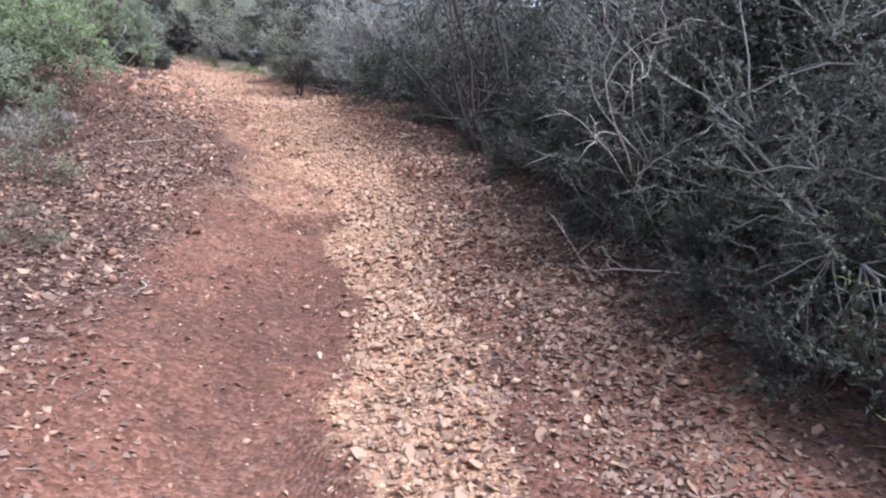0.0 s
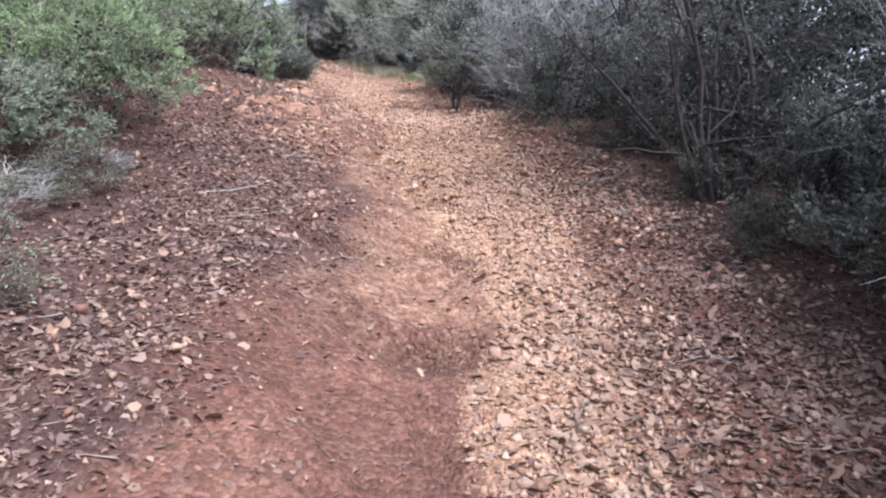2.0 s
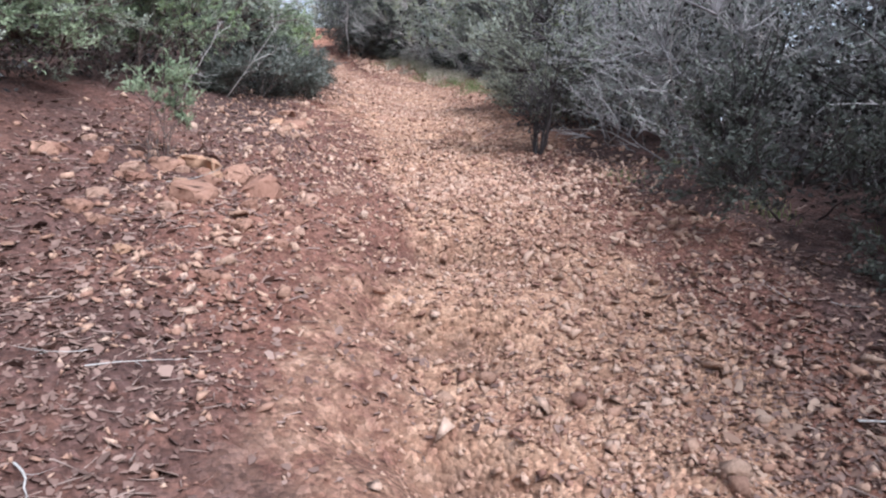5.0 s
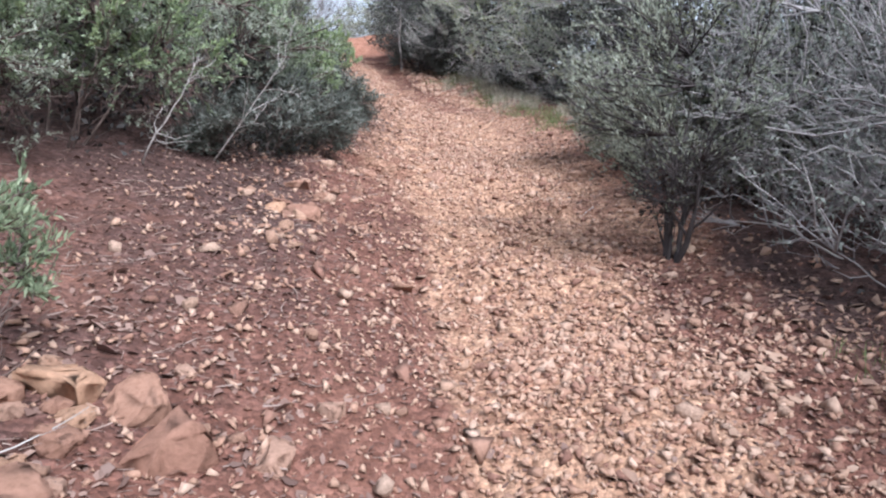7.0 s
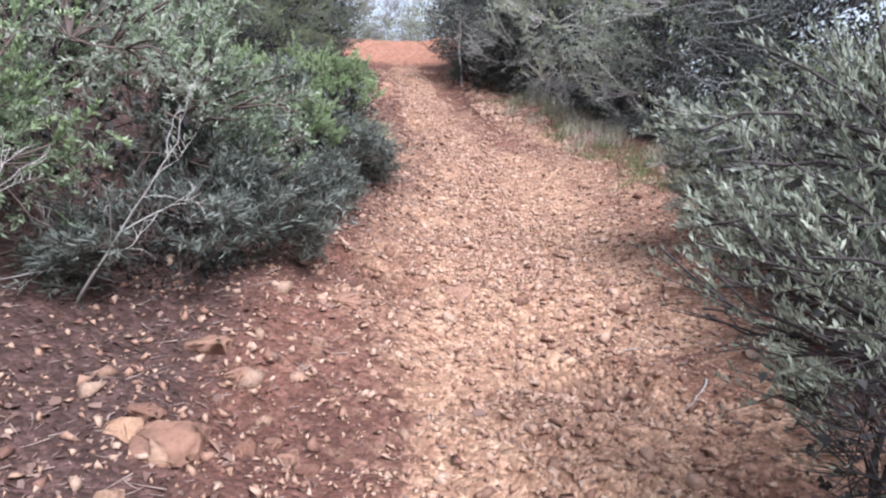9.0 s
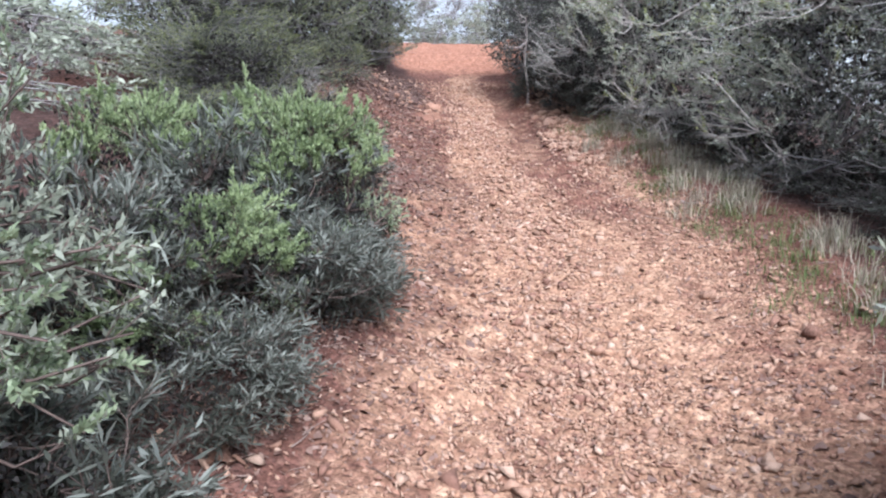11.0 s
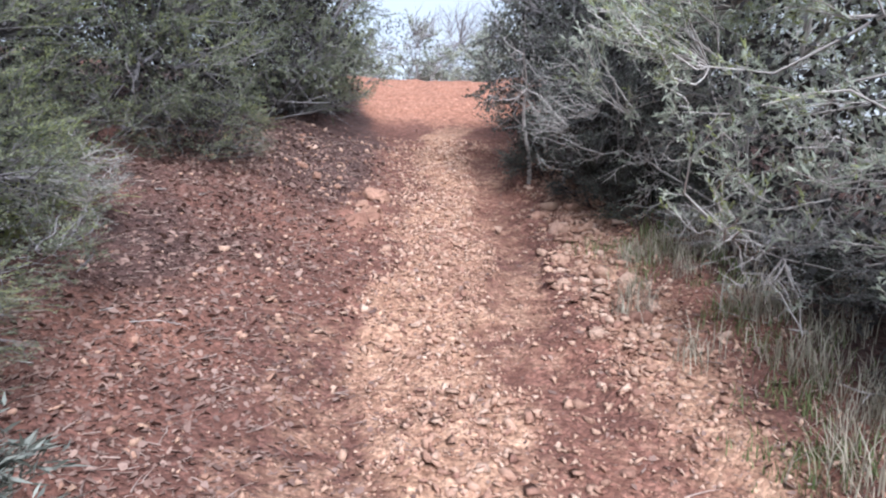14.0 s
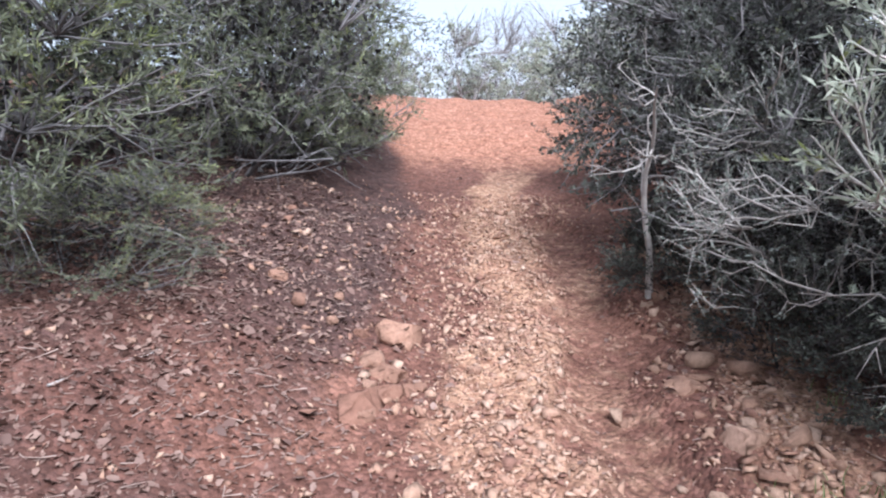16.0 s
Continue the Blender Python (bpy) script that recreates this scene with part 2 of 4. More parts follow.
def zones(x, y):
    """How far a place belongs to the pale stony strip, to the smooth trodden soil and to the litter and painted shade
    under the scrub, each from 0 to 1.
    """
    s, d, _ = along_across(x, y)
    t = np.interp(s, np.arange(len(LINE)), LINE[:, 1])
    e = d + 0.15 * grain(x, y, 0.9, 7) + 0.11 * grain(x, y, 0.28, 8)
    marks = [0, 3, 5, 6.5, 8, 9, 10.5, 12, 13.5, 15, 16, 17, 18, 19.3, 21, 22.5]
    lo = np.interp(t, marks, [0.12, 0.08, -0.02, -0.1, -0.32, -0.4, -0.4, -0.35, -0.5, -0.55, -0.42, -0.3, -0.2, -0.12, -0.14, -0.2])
    hi = np.interp(t, marks, [0.7, 0.72, 0.55, 0.6, 0.75, 0.75, 0.7, 0.7, 0.8, 0.8, 0.6, 0.3, 0.3, 0.26, 0.24, 0.3])
    pale = ramp(e, lo - 0.1, lo + 0.1) * ramp(e, hi + 0.1, hi - 0.1)
    edge = np.interp(t, [2, 3.1, 4.4, 6, 7.5, 9, 10], [-0.4, -0.78, -1.05, -1.0, -0.88, -0.75, -0.6])
    left = ramp(e, edge - 0.12, edge + 0.12) * ramp(e, lo + 0.05, lo - 0.05) * ramp(t, 10.5, 9.0)
    band = ramp(e, hi - 0.02, hi + 0.06) * ramp(e, hi + 0.36, hi + 0.22) * 0.7 * ramp(t, 5.2, 4.2)
    rut = ramp(e, hi - 0.03, hi + 0.05) * ramp(hi + np.interp(t, [16, 18, 20, 21], [0.5, 0.42, 0.32, 0.25]) - e, 0, 0.08) * ramp(t, 16.9, 18.5) * ramp(t, 21.5, 20.8)
    # edge of the dark soil, pulled in near y 5-10 for the tree's painted shade
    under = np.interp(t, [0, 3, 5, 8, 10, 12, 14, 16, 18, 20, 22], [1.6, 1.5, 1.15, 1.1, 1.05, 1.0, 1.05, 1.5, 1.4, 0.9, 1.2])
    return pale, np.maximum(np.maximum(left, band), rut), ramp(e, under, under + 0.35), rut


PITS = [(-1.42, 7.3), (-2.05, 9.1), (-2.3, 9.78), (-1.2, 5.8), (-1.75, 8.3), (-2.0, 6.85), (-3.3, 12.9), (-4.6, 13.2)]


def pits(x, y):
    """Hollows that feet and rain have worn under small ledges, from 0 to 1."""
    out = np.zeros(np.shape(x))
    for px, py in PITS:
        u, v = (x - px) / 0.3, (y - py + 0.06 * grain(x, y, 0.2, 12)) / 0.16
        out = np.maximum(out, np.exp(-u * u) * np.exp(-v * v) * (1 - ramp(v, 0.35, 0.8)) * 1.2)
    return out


def ground_height(x, y):
    """The soil's height with its bumps."""
    z = smooth_ground(x, y)
    z = z + 0.035 * grain(x, y, 0.9, 1) + 0.022 * grain(x, y, 0.33, 2) + 0.012 * grain(x, y, 0.14, 3)
    z = z + 0.007 * grain(x, y, 0.065, 4) - pits(x, y) * 0.13
    pale, bare, under, rut = zones(x, y)
    z = z - 0.05 * rut + 0.012 * pale * grain(x, y, 0.1, 6)
    # worn ledges across the path
    s, d, _ = along_across(x, y)
    rise = y * 1.15 + 0.9 * grain(x, y, 0.7, 5) + 0.35 * x
    saw = rise - np.floor(rise)
    z = z + 0.075 * (saw - ramp(saw, 0.86, 1.0) - 0.45) * np.exp(-((d + 0.05) / 0.6)**2) * (ramp(y, 3.5, 5.5) * ramp(y, 15, 13) + 0.4)
    return z


def mesh_of(name, verts, faces, material, smooth=False):
    """A mesh from arrays of places and of equal-sided faces."""
    me = bpy.data.meshes.new(name)
    verts, faces = np.asarray(verts, np.float32), np.asarray(faces, np.int32)
    n, k = faces.shape
    me.vertices.add(len(verts))
    me.vertices.foreach_set("co", verts.ravel())
    me.loops.add(n * k)
    me.loops.foreach_set("vertex_index", faces.ravel())
    me.polygons.add(n)
    me.polygons.foreach_set("loop_start", np.arange(0, n * k, k, dtype=np.int32))
    me.update(calc_edges=True)
    if smooth:
        me.polygons.foreach_set("use_smooth", np.ones(n, bool))
    me.materials.append(material)
    return me


def part(name, me, parent, label=""):
    ob = new(name, me)
    ob.parent = parent
    return tagged(ob, label)


def unit(v):
    return v / (np.linalg.norm(v, axis=-1, keepdims=True) + 1e-9)


def ticks(a, b, step, far):
    """Grid lines: even from a to b, then wider and wider out to far on both sides."""
    out, lo, hi, w = list(np.arange(a, b, step)), a, b, step
    while hi < far:
        w *= 1.25
        lo, hi = lo - w, hi + w
        out = [lo] + out + [hi]
    return np.array(out)


def build_ground():
    gx, gy = ticks(-12.4, 2.0, 0.045, 1500), ticks(2.0, 25.5, 0.045, 1500)
    x, y = [a.ravel() for a in np.meshgrid(gx, gy)]
    v = np.stack([x, y, ground_height(x, y)], 1)
    i = (np.arange(len(gy) - 1)[:, None] * len(gx) + np.arange(len(gx) - 1)).ravel()
    me = mesh_of("ground", v, np.stack([i, i + 1, i + len(gx) + 1, i + len(gx)], 1), SOIL, True)
    s, d, z = along_across(x, y)
    wob = 0.3 * grain(x, y, 1.1, 7) + 0.12 * grain(x, y, 0.3, 8)
    low, high = ramp(y, 9.5, 7.5), ramp(y, 15.5, 17.5)
    ruts = grain(x, y, 0.45, 15) + 0.6 * grain(x, y, 0.18, 16)
    pale, bare, under, rut = zones(x, y)
    worn = pale * (0.82 + 0.2 * ruts - 0.12 * high) * (1 - 0.7 * ramp(y, 21.6, 23.0))
    worn = np.maximum(worn, (0.34 + 0.15 * ruts) * rut)
    worn = np.maximum(worn, 0.42 * bare * ramp(y, 5.0, 6.5) * ramp(y, 11, 9.5))
    worn = np.maximum(worn, (0.5 + 0.25 * ruts) * ramp(d + wob * 0.5, -1.0, -0.6) * ramp(d + wob * 0.5, 1.45, 1.1) * ramp(y, 11.2, 13.0) * ramp(y, 18.2, 16.2))
    worn = np.maximum(worn, 0.7 * high * np.exp(-((d + 0.3 * wob - 0.95) / 0.2)**2) * ramp(y, 20.8, 20.0)).clip(0, 1)
    # dark duff soil, with shade beneath tree and scrub painted into it
    duff_shade = np.maximum(under, (0.5 + 0.2 * high + 0.2 * low + (0.15 + 0.2 * high) * ruts).clip(0, 1) * ramp(-d + wob, 0.85 - 0.2 * high - 0.3 * low, 1.7 - 0.2 * high - 0.4 * low) * (1 - 0.7 * ramp(y, 20.5, 22.5)))
    duff_shade = np.maximum(np.maximum(duff_shade, 0.06 * rut), (0.3 + 0.15 * ruts) * bare * ramp(y, 7.0, 5.0))
    # hollows darkened: dirt, and their shade painted into the soil colour
    duff_shade = np.maximum(duff_shade, 0.45 * pits(x, y))
    duff_shade = np.maximum(duff_shade, 0.85 * ramp(y, 9.5, 11.5) * ramp(y, 15.8, 14.8) * ramp(-d + wob, 0.75, 1.25))
    duff_shade = np.maximum(duff_shade, 0.9 * ramp(y, 17.8, 19.2) * ramp(y, 23.8, 22.6) * ramp(-d + 0.6 * wob - 0.5 * ramp(y, 20.6, 22.4), 0.38, 0.7))
    for key, val in (("worn", worn), ("shade_litter", duff_shade), ("rusty", ramp(y - 0.5 * x + 1.5 * wob, 26.6, 28.8) * ramp(np.abs(d), 1.9, 1.2))):
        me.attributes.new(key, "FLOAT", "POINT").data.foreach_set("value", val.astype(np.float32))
    tagged(new("ground", me), "red-brown bare soil trail climbing through scrub", "ground", kind="structure")


build_ground()


# ---- plants ----
def grown(rng, start, heading, length, radius, segs, wander, lift):
    """Bent limbs, all of one order at once: their places (n, segs + 1, 3) and radii."""
    p, d = start.copy(), unit(heading)
    pts, rad = [p], [radius]
    for j in range(segs):
        d = unit(d + rng.normal(0, wander, d.shape) + np.array([0, 0, lift]))
        p = p + d * (length / segs)[:, None]
        pts.append(p)
        rad.append(radius * (1 - 0.8 * (j + 1) / segs))
    return np.stack(pts, 1), np.stack(rad, 1)


def sprouts(rng, pts, rad, count, low, angle, ratio, thin=0.55):
    """Where the next order starts on these limbs: place, heading, length and radius."""
    n, k, _ = pts.shape
    who = np.repeat(np.arange(n), count)
    u = rng.uniform(low, 0.98, len(who)) * (k - 1)
    i = np.minimum(u.astype(int), k - 2)
    f = (u - i)[:, None]
    a, b = pts[who, i], pts[who, i + 1]
    t = unit(b - a)
    side = unit(np.cross(t, rng.normal(size=t.shape)))
    ang = rng.normal(angle, 0.25, len(who))[:, None]
    span = np.linalg.norm(pts[:, -1] - pts[:, 0], axis=1)[who]
    length = span * ratio * rng.uniform(0.55, 1.2, len(who)) * (1.15 - 0.5 * u / (k - 1))
    return a + (b - a) * f, t * np.cos(ang) + side * np.sin(ang), length, (rad[who, i] * thin)


def tubes(batches, sides):
    verts, faces, at = [], [], 0
    for (pts, rad), m in zip(batches, sides):
        n, k, _ = pts.shape
        d = unit(pts[:, -1] - pts[:, 0])
        a = unit(np.cross(d, np.where(np.abs(d[:, 2:]) > 0.9, [[1.0, 0, 0]], [[0, 0, 1.0]])))
        b = np.cross(d, a)
        w = np.arange(m) * 2 * math.pi / m
        ring = a[:, None] * np.cos(w)[None, :, None] + b[:, None] * np.sin(w)[None, :, None]
        v = pts[:, :, None] + ring[:, None] * rad[:, :, None, None]
        idx = (np.arange(n)[:, None, None] * k * m + np.arange(k - 1)[None, :, None] * m)
        j, j2 = np.arange(m), (np.arange(m) + 1) % m
        q = np.stack([idx + j, idx + j2, idx + m + j2, idx + m + j], -1).reshape(-1, 4) + at
        verts.append(v.reshape(-1, 3))
        faces.append(q)
        at += n * k * m
    return np.concatenate(verts), np.concatenate(faces)


def leaves(rng, pts, count, length, width, spread, lift, low=0.2):
    """Small folded blades set along limbs."""
    n, k, _ = pts.shape
    who = np.repeat(np.arange(n), count)
    u = rng.uniform(low, 1.0, len(who)) * (k - 1)
    i = np.minimum(u.astype(int), k - 2)
    a, b = pts[who, i], pts[who, i + 1]
    base = a + (b - a) * (u - i)[:, None]
    d = unit(unit(b - a) + rng.normal(0, spread, base.shape) + np.array([0, 0, lift]))
    side = unit(np.cross(d, rng.normal(size=d.shape)))
    up = np.cross(side, d)
    size = length * rng.uniform(0.6, 1.35, (len(who), 1))
    w = width * rng.uniform(0.7, 1.3, (len(who), 1))
    mid = base + d * size * 0.5 + up * w * 0.5
    tip = base + d * size - up * w * 0.3
    v = np.stack([base, mid + side * w * 0.5, tip, mid - side * w * 0.5], 1).reshape(-1, 3)
    return v, np.arange(len(v)).reshape(-1, 4)


def rounded(p, seed):
    """Lumpy swell of a crown's outline by direction."""
    return 1 + 0.16 * grain(p[:, 0] * 1.3 + 3 * p[:, 2], p[:, 1] * 1.3 - 2 * p[:, 2], 0.5, seed) + 0.1 * grain(p[:, 0] * 2 - p[:, 2], p[:, 1] * 2 + 3 * p[:, 2], 0.4, seed + 1)


def shrub(name, seed, tall, wide, stems, tilt, reach, twigs, bark, foliage, tips=None, stem_radius=0.014, clear=0.03, twig_length=0.16, wander=0.22, lift=0.05,
          label="", category="shrub", hollow=0.45, inner=900, bare=0.0, clump=0.19, taper=0.0, root=0.05):
    """A woody plant: stems with their limbs and twigs, which reach out to fill a rounded crown, and foliage. reach:
    limbs out to the crown, twigs: on each limb.
    foliage: material, leaves a twig, length, width, spread, lift. tips: the same for young growth and painted lit
    leaves at the crown's outside."""
    rng = np.random.default_rng(seed)
    az = np.arange(stems) * 2 * math.pi / stems + rng.normal(0, 0.35, stems)
    tl = rng.uniform(*tilt, stems)
    head = np.stack([np.cos(az) * np.sin(tl), np.sin(az) * np.sin(tl), np.cos(tl)], 1)
    ring = root * wide * (stems > 1)
    start = np.stack([np.cos(az) * ring, np.sin(az) * ring, np.full(stems, -0.08)], 1)
    span = 0.8 / np.sqrt((np.sin(tl) / (wide / 2))**2 + (np.cos(tl) / tall)**2)
    one = grown(rng, start, head, span * rng.uniform(0.75, 1.0, stems), stem_radius * rng.uniform(0.6, 1.2, stems), 7, 0.15, lift)
    roots = [np.arange(stems)]
    lim = [one]
    st = sprouts(rng, *one, 6, max(clear, 0.15), 0.75, 0.5)
    roots.append(np.repeat(roots[0], 6))
    lim.append(grown(rng, *st[:3], np.maximum(st[3], 0.003), 4, wander * 0.8, lift))
    # places in the crown, nearer its outside, and the limbs that reach them
    up = rng.uniform(-0.75, 1.0, reach)
    a = rng.uniform(0, 2 * math.pi, reach)
    flat = np.sqrt(1 - np.minimum(np.where(up < 0, -0.6 * up, up), 0.98)**2)
    ball = np.stack([np.cos(a) * flat, np.sin(a) * flat, up], 1)
    ball *= (rng.uniform(hollow, 1.0, reach)**0.6 * rounded(ball, seed))[:, None]
    # gathered into sprays with gaps between them
    spray = ball[:max(8, reach // 7)]
    ball = np.concatenate([spray, spray[rng.integers(len(spray), size=reach - len(spray))] + rng.normal(0, clump, (reach - len(spray), 3)).clip(-1.5 * clump, 1.5 * clump)])
    ball /= np.maximum(np.linalg.norm(ball, axis=1, keepdims=True) / 1.08, 1)
    ball[:, 2] = ball[:, 2].clip(-0.75, 1.1)
    mid_z = clear + (1 - clear) * 0.42
    goal = ball * [wide / 2, wide / 2, 1]
    goal[:, :2] *= (1 + taper * np.minimum(ball[:, 2:], 0.25) - 0.25 * taper).clip(0.15, 1)
    goal[:, 2] = tall * np.where(ball[:, 2] > 0, mid_z + (1 - mid_z) * ball[:, 2], mid_z + (mid_z - clear) * ball[:, 2] / 0.75)
    goal[:, 2] = np.maximum(goal[:, 2], 0.02)
    nodes = np.concatenate([lim[0][0][:, 2:].reshape(-1, 3), lim[1][0].reshape(-1, 3)])
    owner = np.concatenate([np.repeat(roots[0], 6), np.repeat(roots[1], 5)])
    low = nodes * [1, 1, 1.0]
    gap = ((goal[:, None] - low[None])**2 * [1, 1, 1.5]).sum(-1) + 0.3 * np.maximum(low[None, :, 2] - goal[:, None, 2], 0)
    k = gap.argmin(1)
    src, own = nodes[k], owner[k]
    u = np.linspace(0, 1, 5)[None, :, None]
    way = goal - src
    bend = (src + goal) / 2 + rng.normal(0, 0.16, goal.shape) * np.linalg.norm(way, axis=1, keepdims=True) + [0, 0, 0.0]
    pts = src[:, None] * (1 - u)**2 + 2 * bend[:, None] * u * (1 - u) + goal[:, None] * u**2
    pts[:, 1:-1] += rng.normal(0, 0.05 * wander, pts[:, 1:-1].shape)
    rad = np.linspace(1, 0.4, 5)[None] * np.maximum(0.0035, 0.007 * np.linalg.norm(way, axis=1) / 0.5)[:, None].clip(0, 0.009)
    lim.append((pts, rad))
    roots.append(own)
    st = sprouts(rng, pts, rad, twigs, 0.3, 0.65, 0.5, 0.6)
    n = len(st[2])
    lim.append(grown(rng, st[0], st[1] + unit(st[0] - [0, 0, 0.2 * tall]) * 0.35, twig_length * rng.uniform(0.5, 1.3, n), np.full(n, 0.0026), 1, wander, lift))
    roots.append(np.repeat(own, twigs))
    thing = tagged(new(name), label, category)
    for s in range(stems):
        keep = [(p[r == s], q[r == s]) for (p, q), r in zip(lim, roots)]
        pairs = [(b, m) for b, m in zip(keep, (6, 4, 3, 3)) if len(b[0])]
        part("stem", mesh_of("stem", *tubes([b for b, m in pairs], [m for b, m in pairs]), bark), thing)
    ends = lim[-1][0]
    if foliage:
        m, count, ln, wd, spread, rise = foliage
        leafy = ends[rng.uniform(0, 1, len(ends)) < 0.2 + 0.8 * ramp(ends[:, -1, 2], 0.6 * bare * tall - 0.01, bare * tall)]
        v, f = leaves(rng, leafy, count, ln, wd, spread, rise, 0.05)
        boughs = lim[2][0][:, 2:]
        v2, f2 = leaves(rng, boughs[boughs[:, -1, 2] > 0.8 * bare * tall], count, ln, wd, spread, rise)
        part("foliage", mesh_of("foliage", np.concatenate([v, v2]), np.concatenate([f, f2 + len(v)]), m), thing)
    # added dark blades that stand in for the shade inside the crown
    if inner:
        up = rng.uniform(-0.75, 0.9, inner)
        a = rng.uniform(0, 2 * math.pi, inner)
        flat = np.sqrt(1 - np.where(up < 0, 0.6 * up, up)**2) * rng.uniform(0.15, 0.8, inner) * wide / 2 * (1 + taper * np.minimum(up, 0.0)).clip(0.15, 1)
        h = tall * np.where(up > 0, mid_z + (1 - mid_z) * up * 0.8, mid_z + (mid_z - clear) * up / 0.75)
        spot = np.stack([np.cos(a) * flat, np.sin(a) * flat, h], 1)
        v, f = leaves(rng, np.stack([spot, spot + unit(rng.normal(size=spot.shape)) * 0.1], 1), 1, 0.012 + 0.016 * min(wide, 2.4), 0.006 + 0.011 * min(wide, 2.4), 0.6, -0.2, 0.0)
        part("shade_foliage", mesh_of("shade_foliage", v, f, SHADE_LEAF), thing, "near-black added leaves that paint shade inside the crown")
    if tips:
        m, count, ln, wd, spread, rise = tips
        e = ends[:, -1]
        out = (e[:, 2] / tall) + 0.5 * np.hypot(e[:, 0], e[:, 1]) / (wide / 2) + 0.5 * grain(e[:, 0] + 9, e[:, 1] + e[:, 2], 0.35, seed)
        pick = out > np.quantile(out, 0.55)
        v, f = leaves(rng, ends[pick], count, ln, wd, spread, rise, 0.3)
        part("young_lit_tips", mesh_of("young_lit_tips", v, f, m), thing, "fresh lighter shoot tips, on the scrub painted as lit leaves")
    return thing


def set_out(thing, places, group):
    """Copies of a plant at places (x, y, turn, scale, height scale), standing in the soil."""
    tagged(thing, group=group)
    for n, (x, y, turn, k, h) in enumerate(places):
        m = pose(x, y, float(smooth_ground(x, y)[0]) - 0.02, 0, 0, turn) @ Matrix.Diagonal((k, k, k * h, 1))
        if n + 1 < len(places):
            copy_thing(thing, m)
        else:
            thing.matrix_basis = m


# dark scrub that walls the trail in
for seed, places in ((11, [(2.05, 4.7, 0, 1.0, 1.0), (1.95, 6.9, 70, 0.95, 1.0), (0.8, 10.3, 30, 0.8, 0.75), (-2.7, 17.3, 160, 1.0, 1.0), (-8.35, 26.5, 200, 1.0, 0.8), (0.6, 12.7, 200, 0.9, 0.95)]),
                     (12, [(2.5, 3.1, 40, 1.0, 1.0), (3.0, 5.3, 80, 1.15, 1.15), (2.95, 7.1, 10, 1.15, 1.15), (2.15, 9.7, 60, 1.1, 1.2), (2.9, 11.2, 300, 1.2, 1.3), (2.15, 5.8, 130, 0.9, 1.05), (2.6, 8.0, 220, 1.0, 0.8), (-7.3, 21.0, 60, 0.95, 1.0), (-3.6, 18.3, 20, 1.0, 1.0), (-1.4, 16.3, 250, 1.05, 1.0)]),
                     (13, [(1.3, 11.6, 100, 1.1, 0.75), (0.4, 13.6, 10, 1.1, 1.0), (-8.5, 22.25, 10, 0.8, 0.85), (-7.3, 20.5, 120, 0.52, 1.15), (-6.85, 20.05, 300, 0.42, 0.9)])):
    # the grey outer leaves put lit highlights into the scrub's colour
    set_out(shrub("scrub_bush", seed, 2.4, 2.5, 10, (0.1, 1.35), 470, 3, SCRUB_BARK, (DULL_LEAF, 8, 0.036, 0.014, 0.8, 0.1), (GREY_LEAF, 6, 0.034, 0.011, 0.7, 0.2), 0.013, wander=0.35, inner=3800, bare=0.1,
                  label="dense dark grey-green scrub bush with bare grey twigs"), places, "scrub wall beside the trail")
# paler feathery bushes of the same height
set_out(shrub("pale_bush", 14, 2.4, 2.5, 10, (0.1, 1.35), 400, 4, PALE_BARK, (PALE_LEAF, 13, 0.046, 0.0085, 0.6, 0.25), (TIP_LEAF, 8, 0.04, 0.0075, 0.5, 0.4), 0.014, wander=0.35, inner=2200, bare=0.36,
              label="tall pale grey-green bush with light twigs over a dark hollow base"), [(-5.72, 19.9, 0, 1.0, 0.95), (-4.85, 19.1, 120, 1.0, 0.95), (-6.6, 20.9, 60, 0.85, 0.95), (-4.0, 18.2, 200, 0.85, 0.9)], "scrub wall beside the trail")
# low grey half-dead scrub
for seed, places in ((21, [(-1.15, 12.05, 0, 0.95, 1.0), (1.5, 8.0, 45, 0.9, 0.8), (-1.0, 11.6, 130, 0.95, 1.05), (-1.75, 12.75, 20, 0.85, 1.0), (-0.6, 12.4, 80, 1.25, 1.1), (0.15, 11.7, 210, 1.3, 1.15), (-1.45, 13.4, 310, 1.15, 1.1), (-5.35, 19.0, 70, 0.6, 0.5), (-3.5, 6.55, 10, 0.42, 0.35)]),
                     (22, [(-4.25, 18.2, 0, 0.65, 0.4), (-3.55, 17.5, 50, 0.6, 0.4), (-5.9, 19.5, 130, 0.55, 0.5), (-6.85, 20.1, 200, 0.8, 1.0), (-3.35, 5.5, 40, 0.5, 0.5), (-9.3, 17.05, 20, 0.4, 0.8), (-8.35, 16.85, 70, 0.48, 0.75)])):
    set_out(shrub("grey_shrub", seed, 1.45, 1.8, 9, (0.15, 1.35), 240, 4, PALE_BARK if seed == 22 else GREY_BARK, (GREY_LEAF, 4, 0.03, 0.011, 0.7, 0.1), None, 0.012, wander=0.45, inner=500,
                  label="half-dead grey shrub, a tangle of bare twigs"), places, "half-dead grey shrubs")
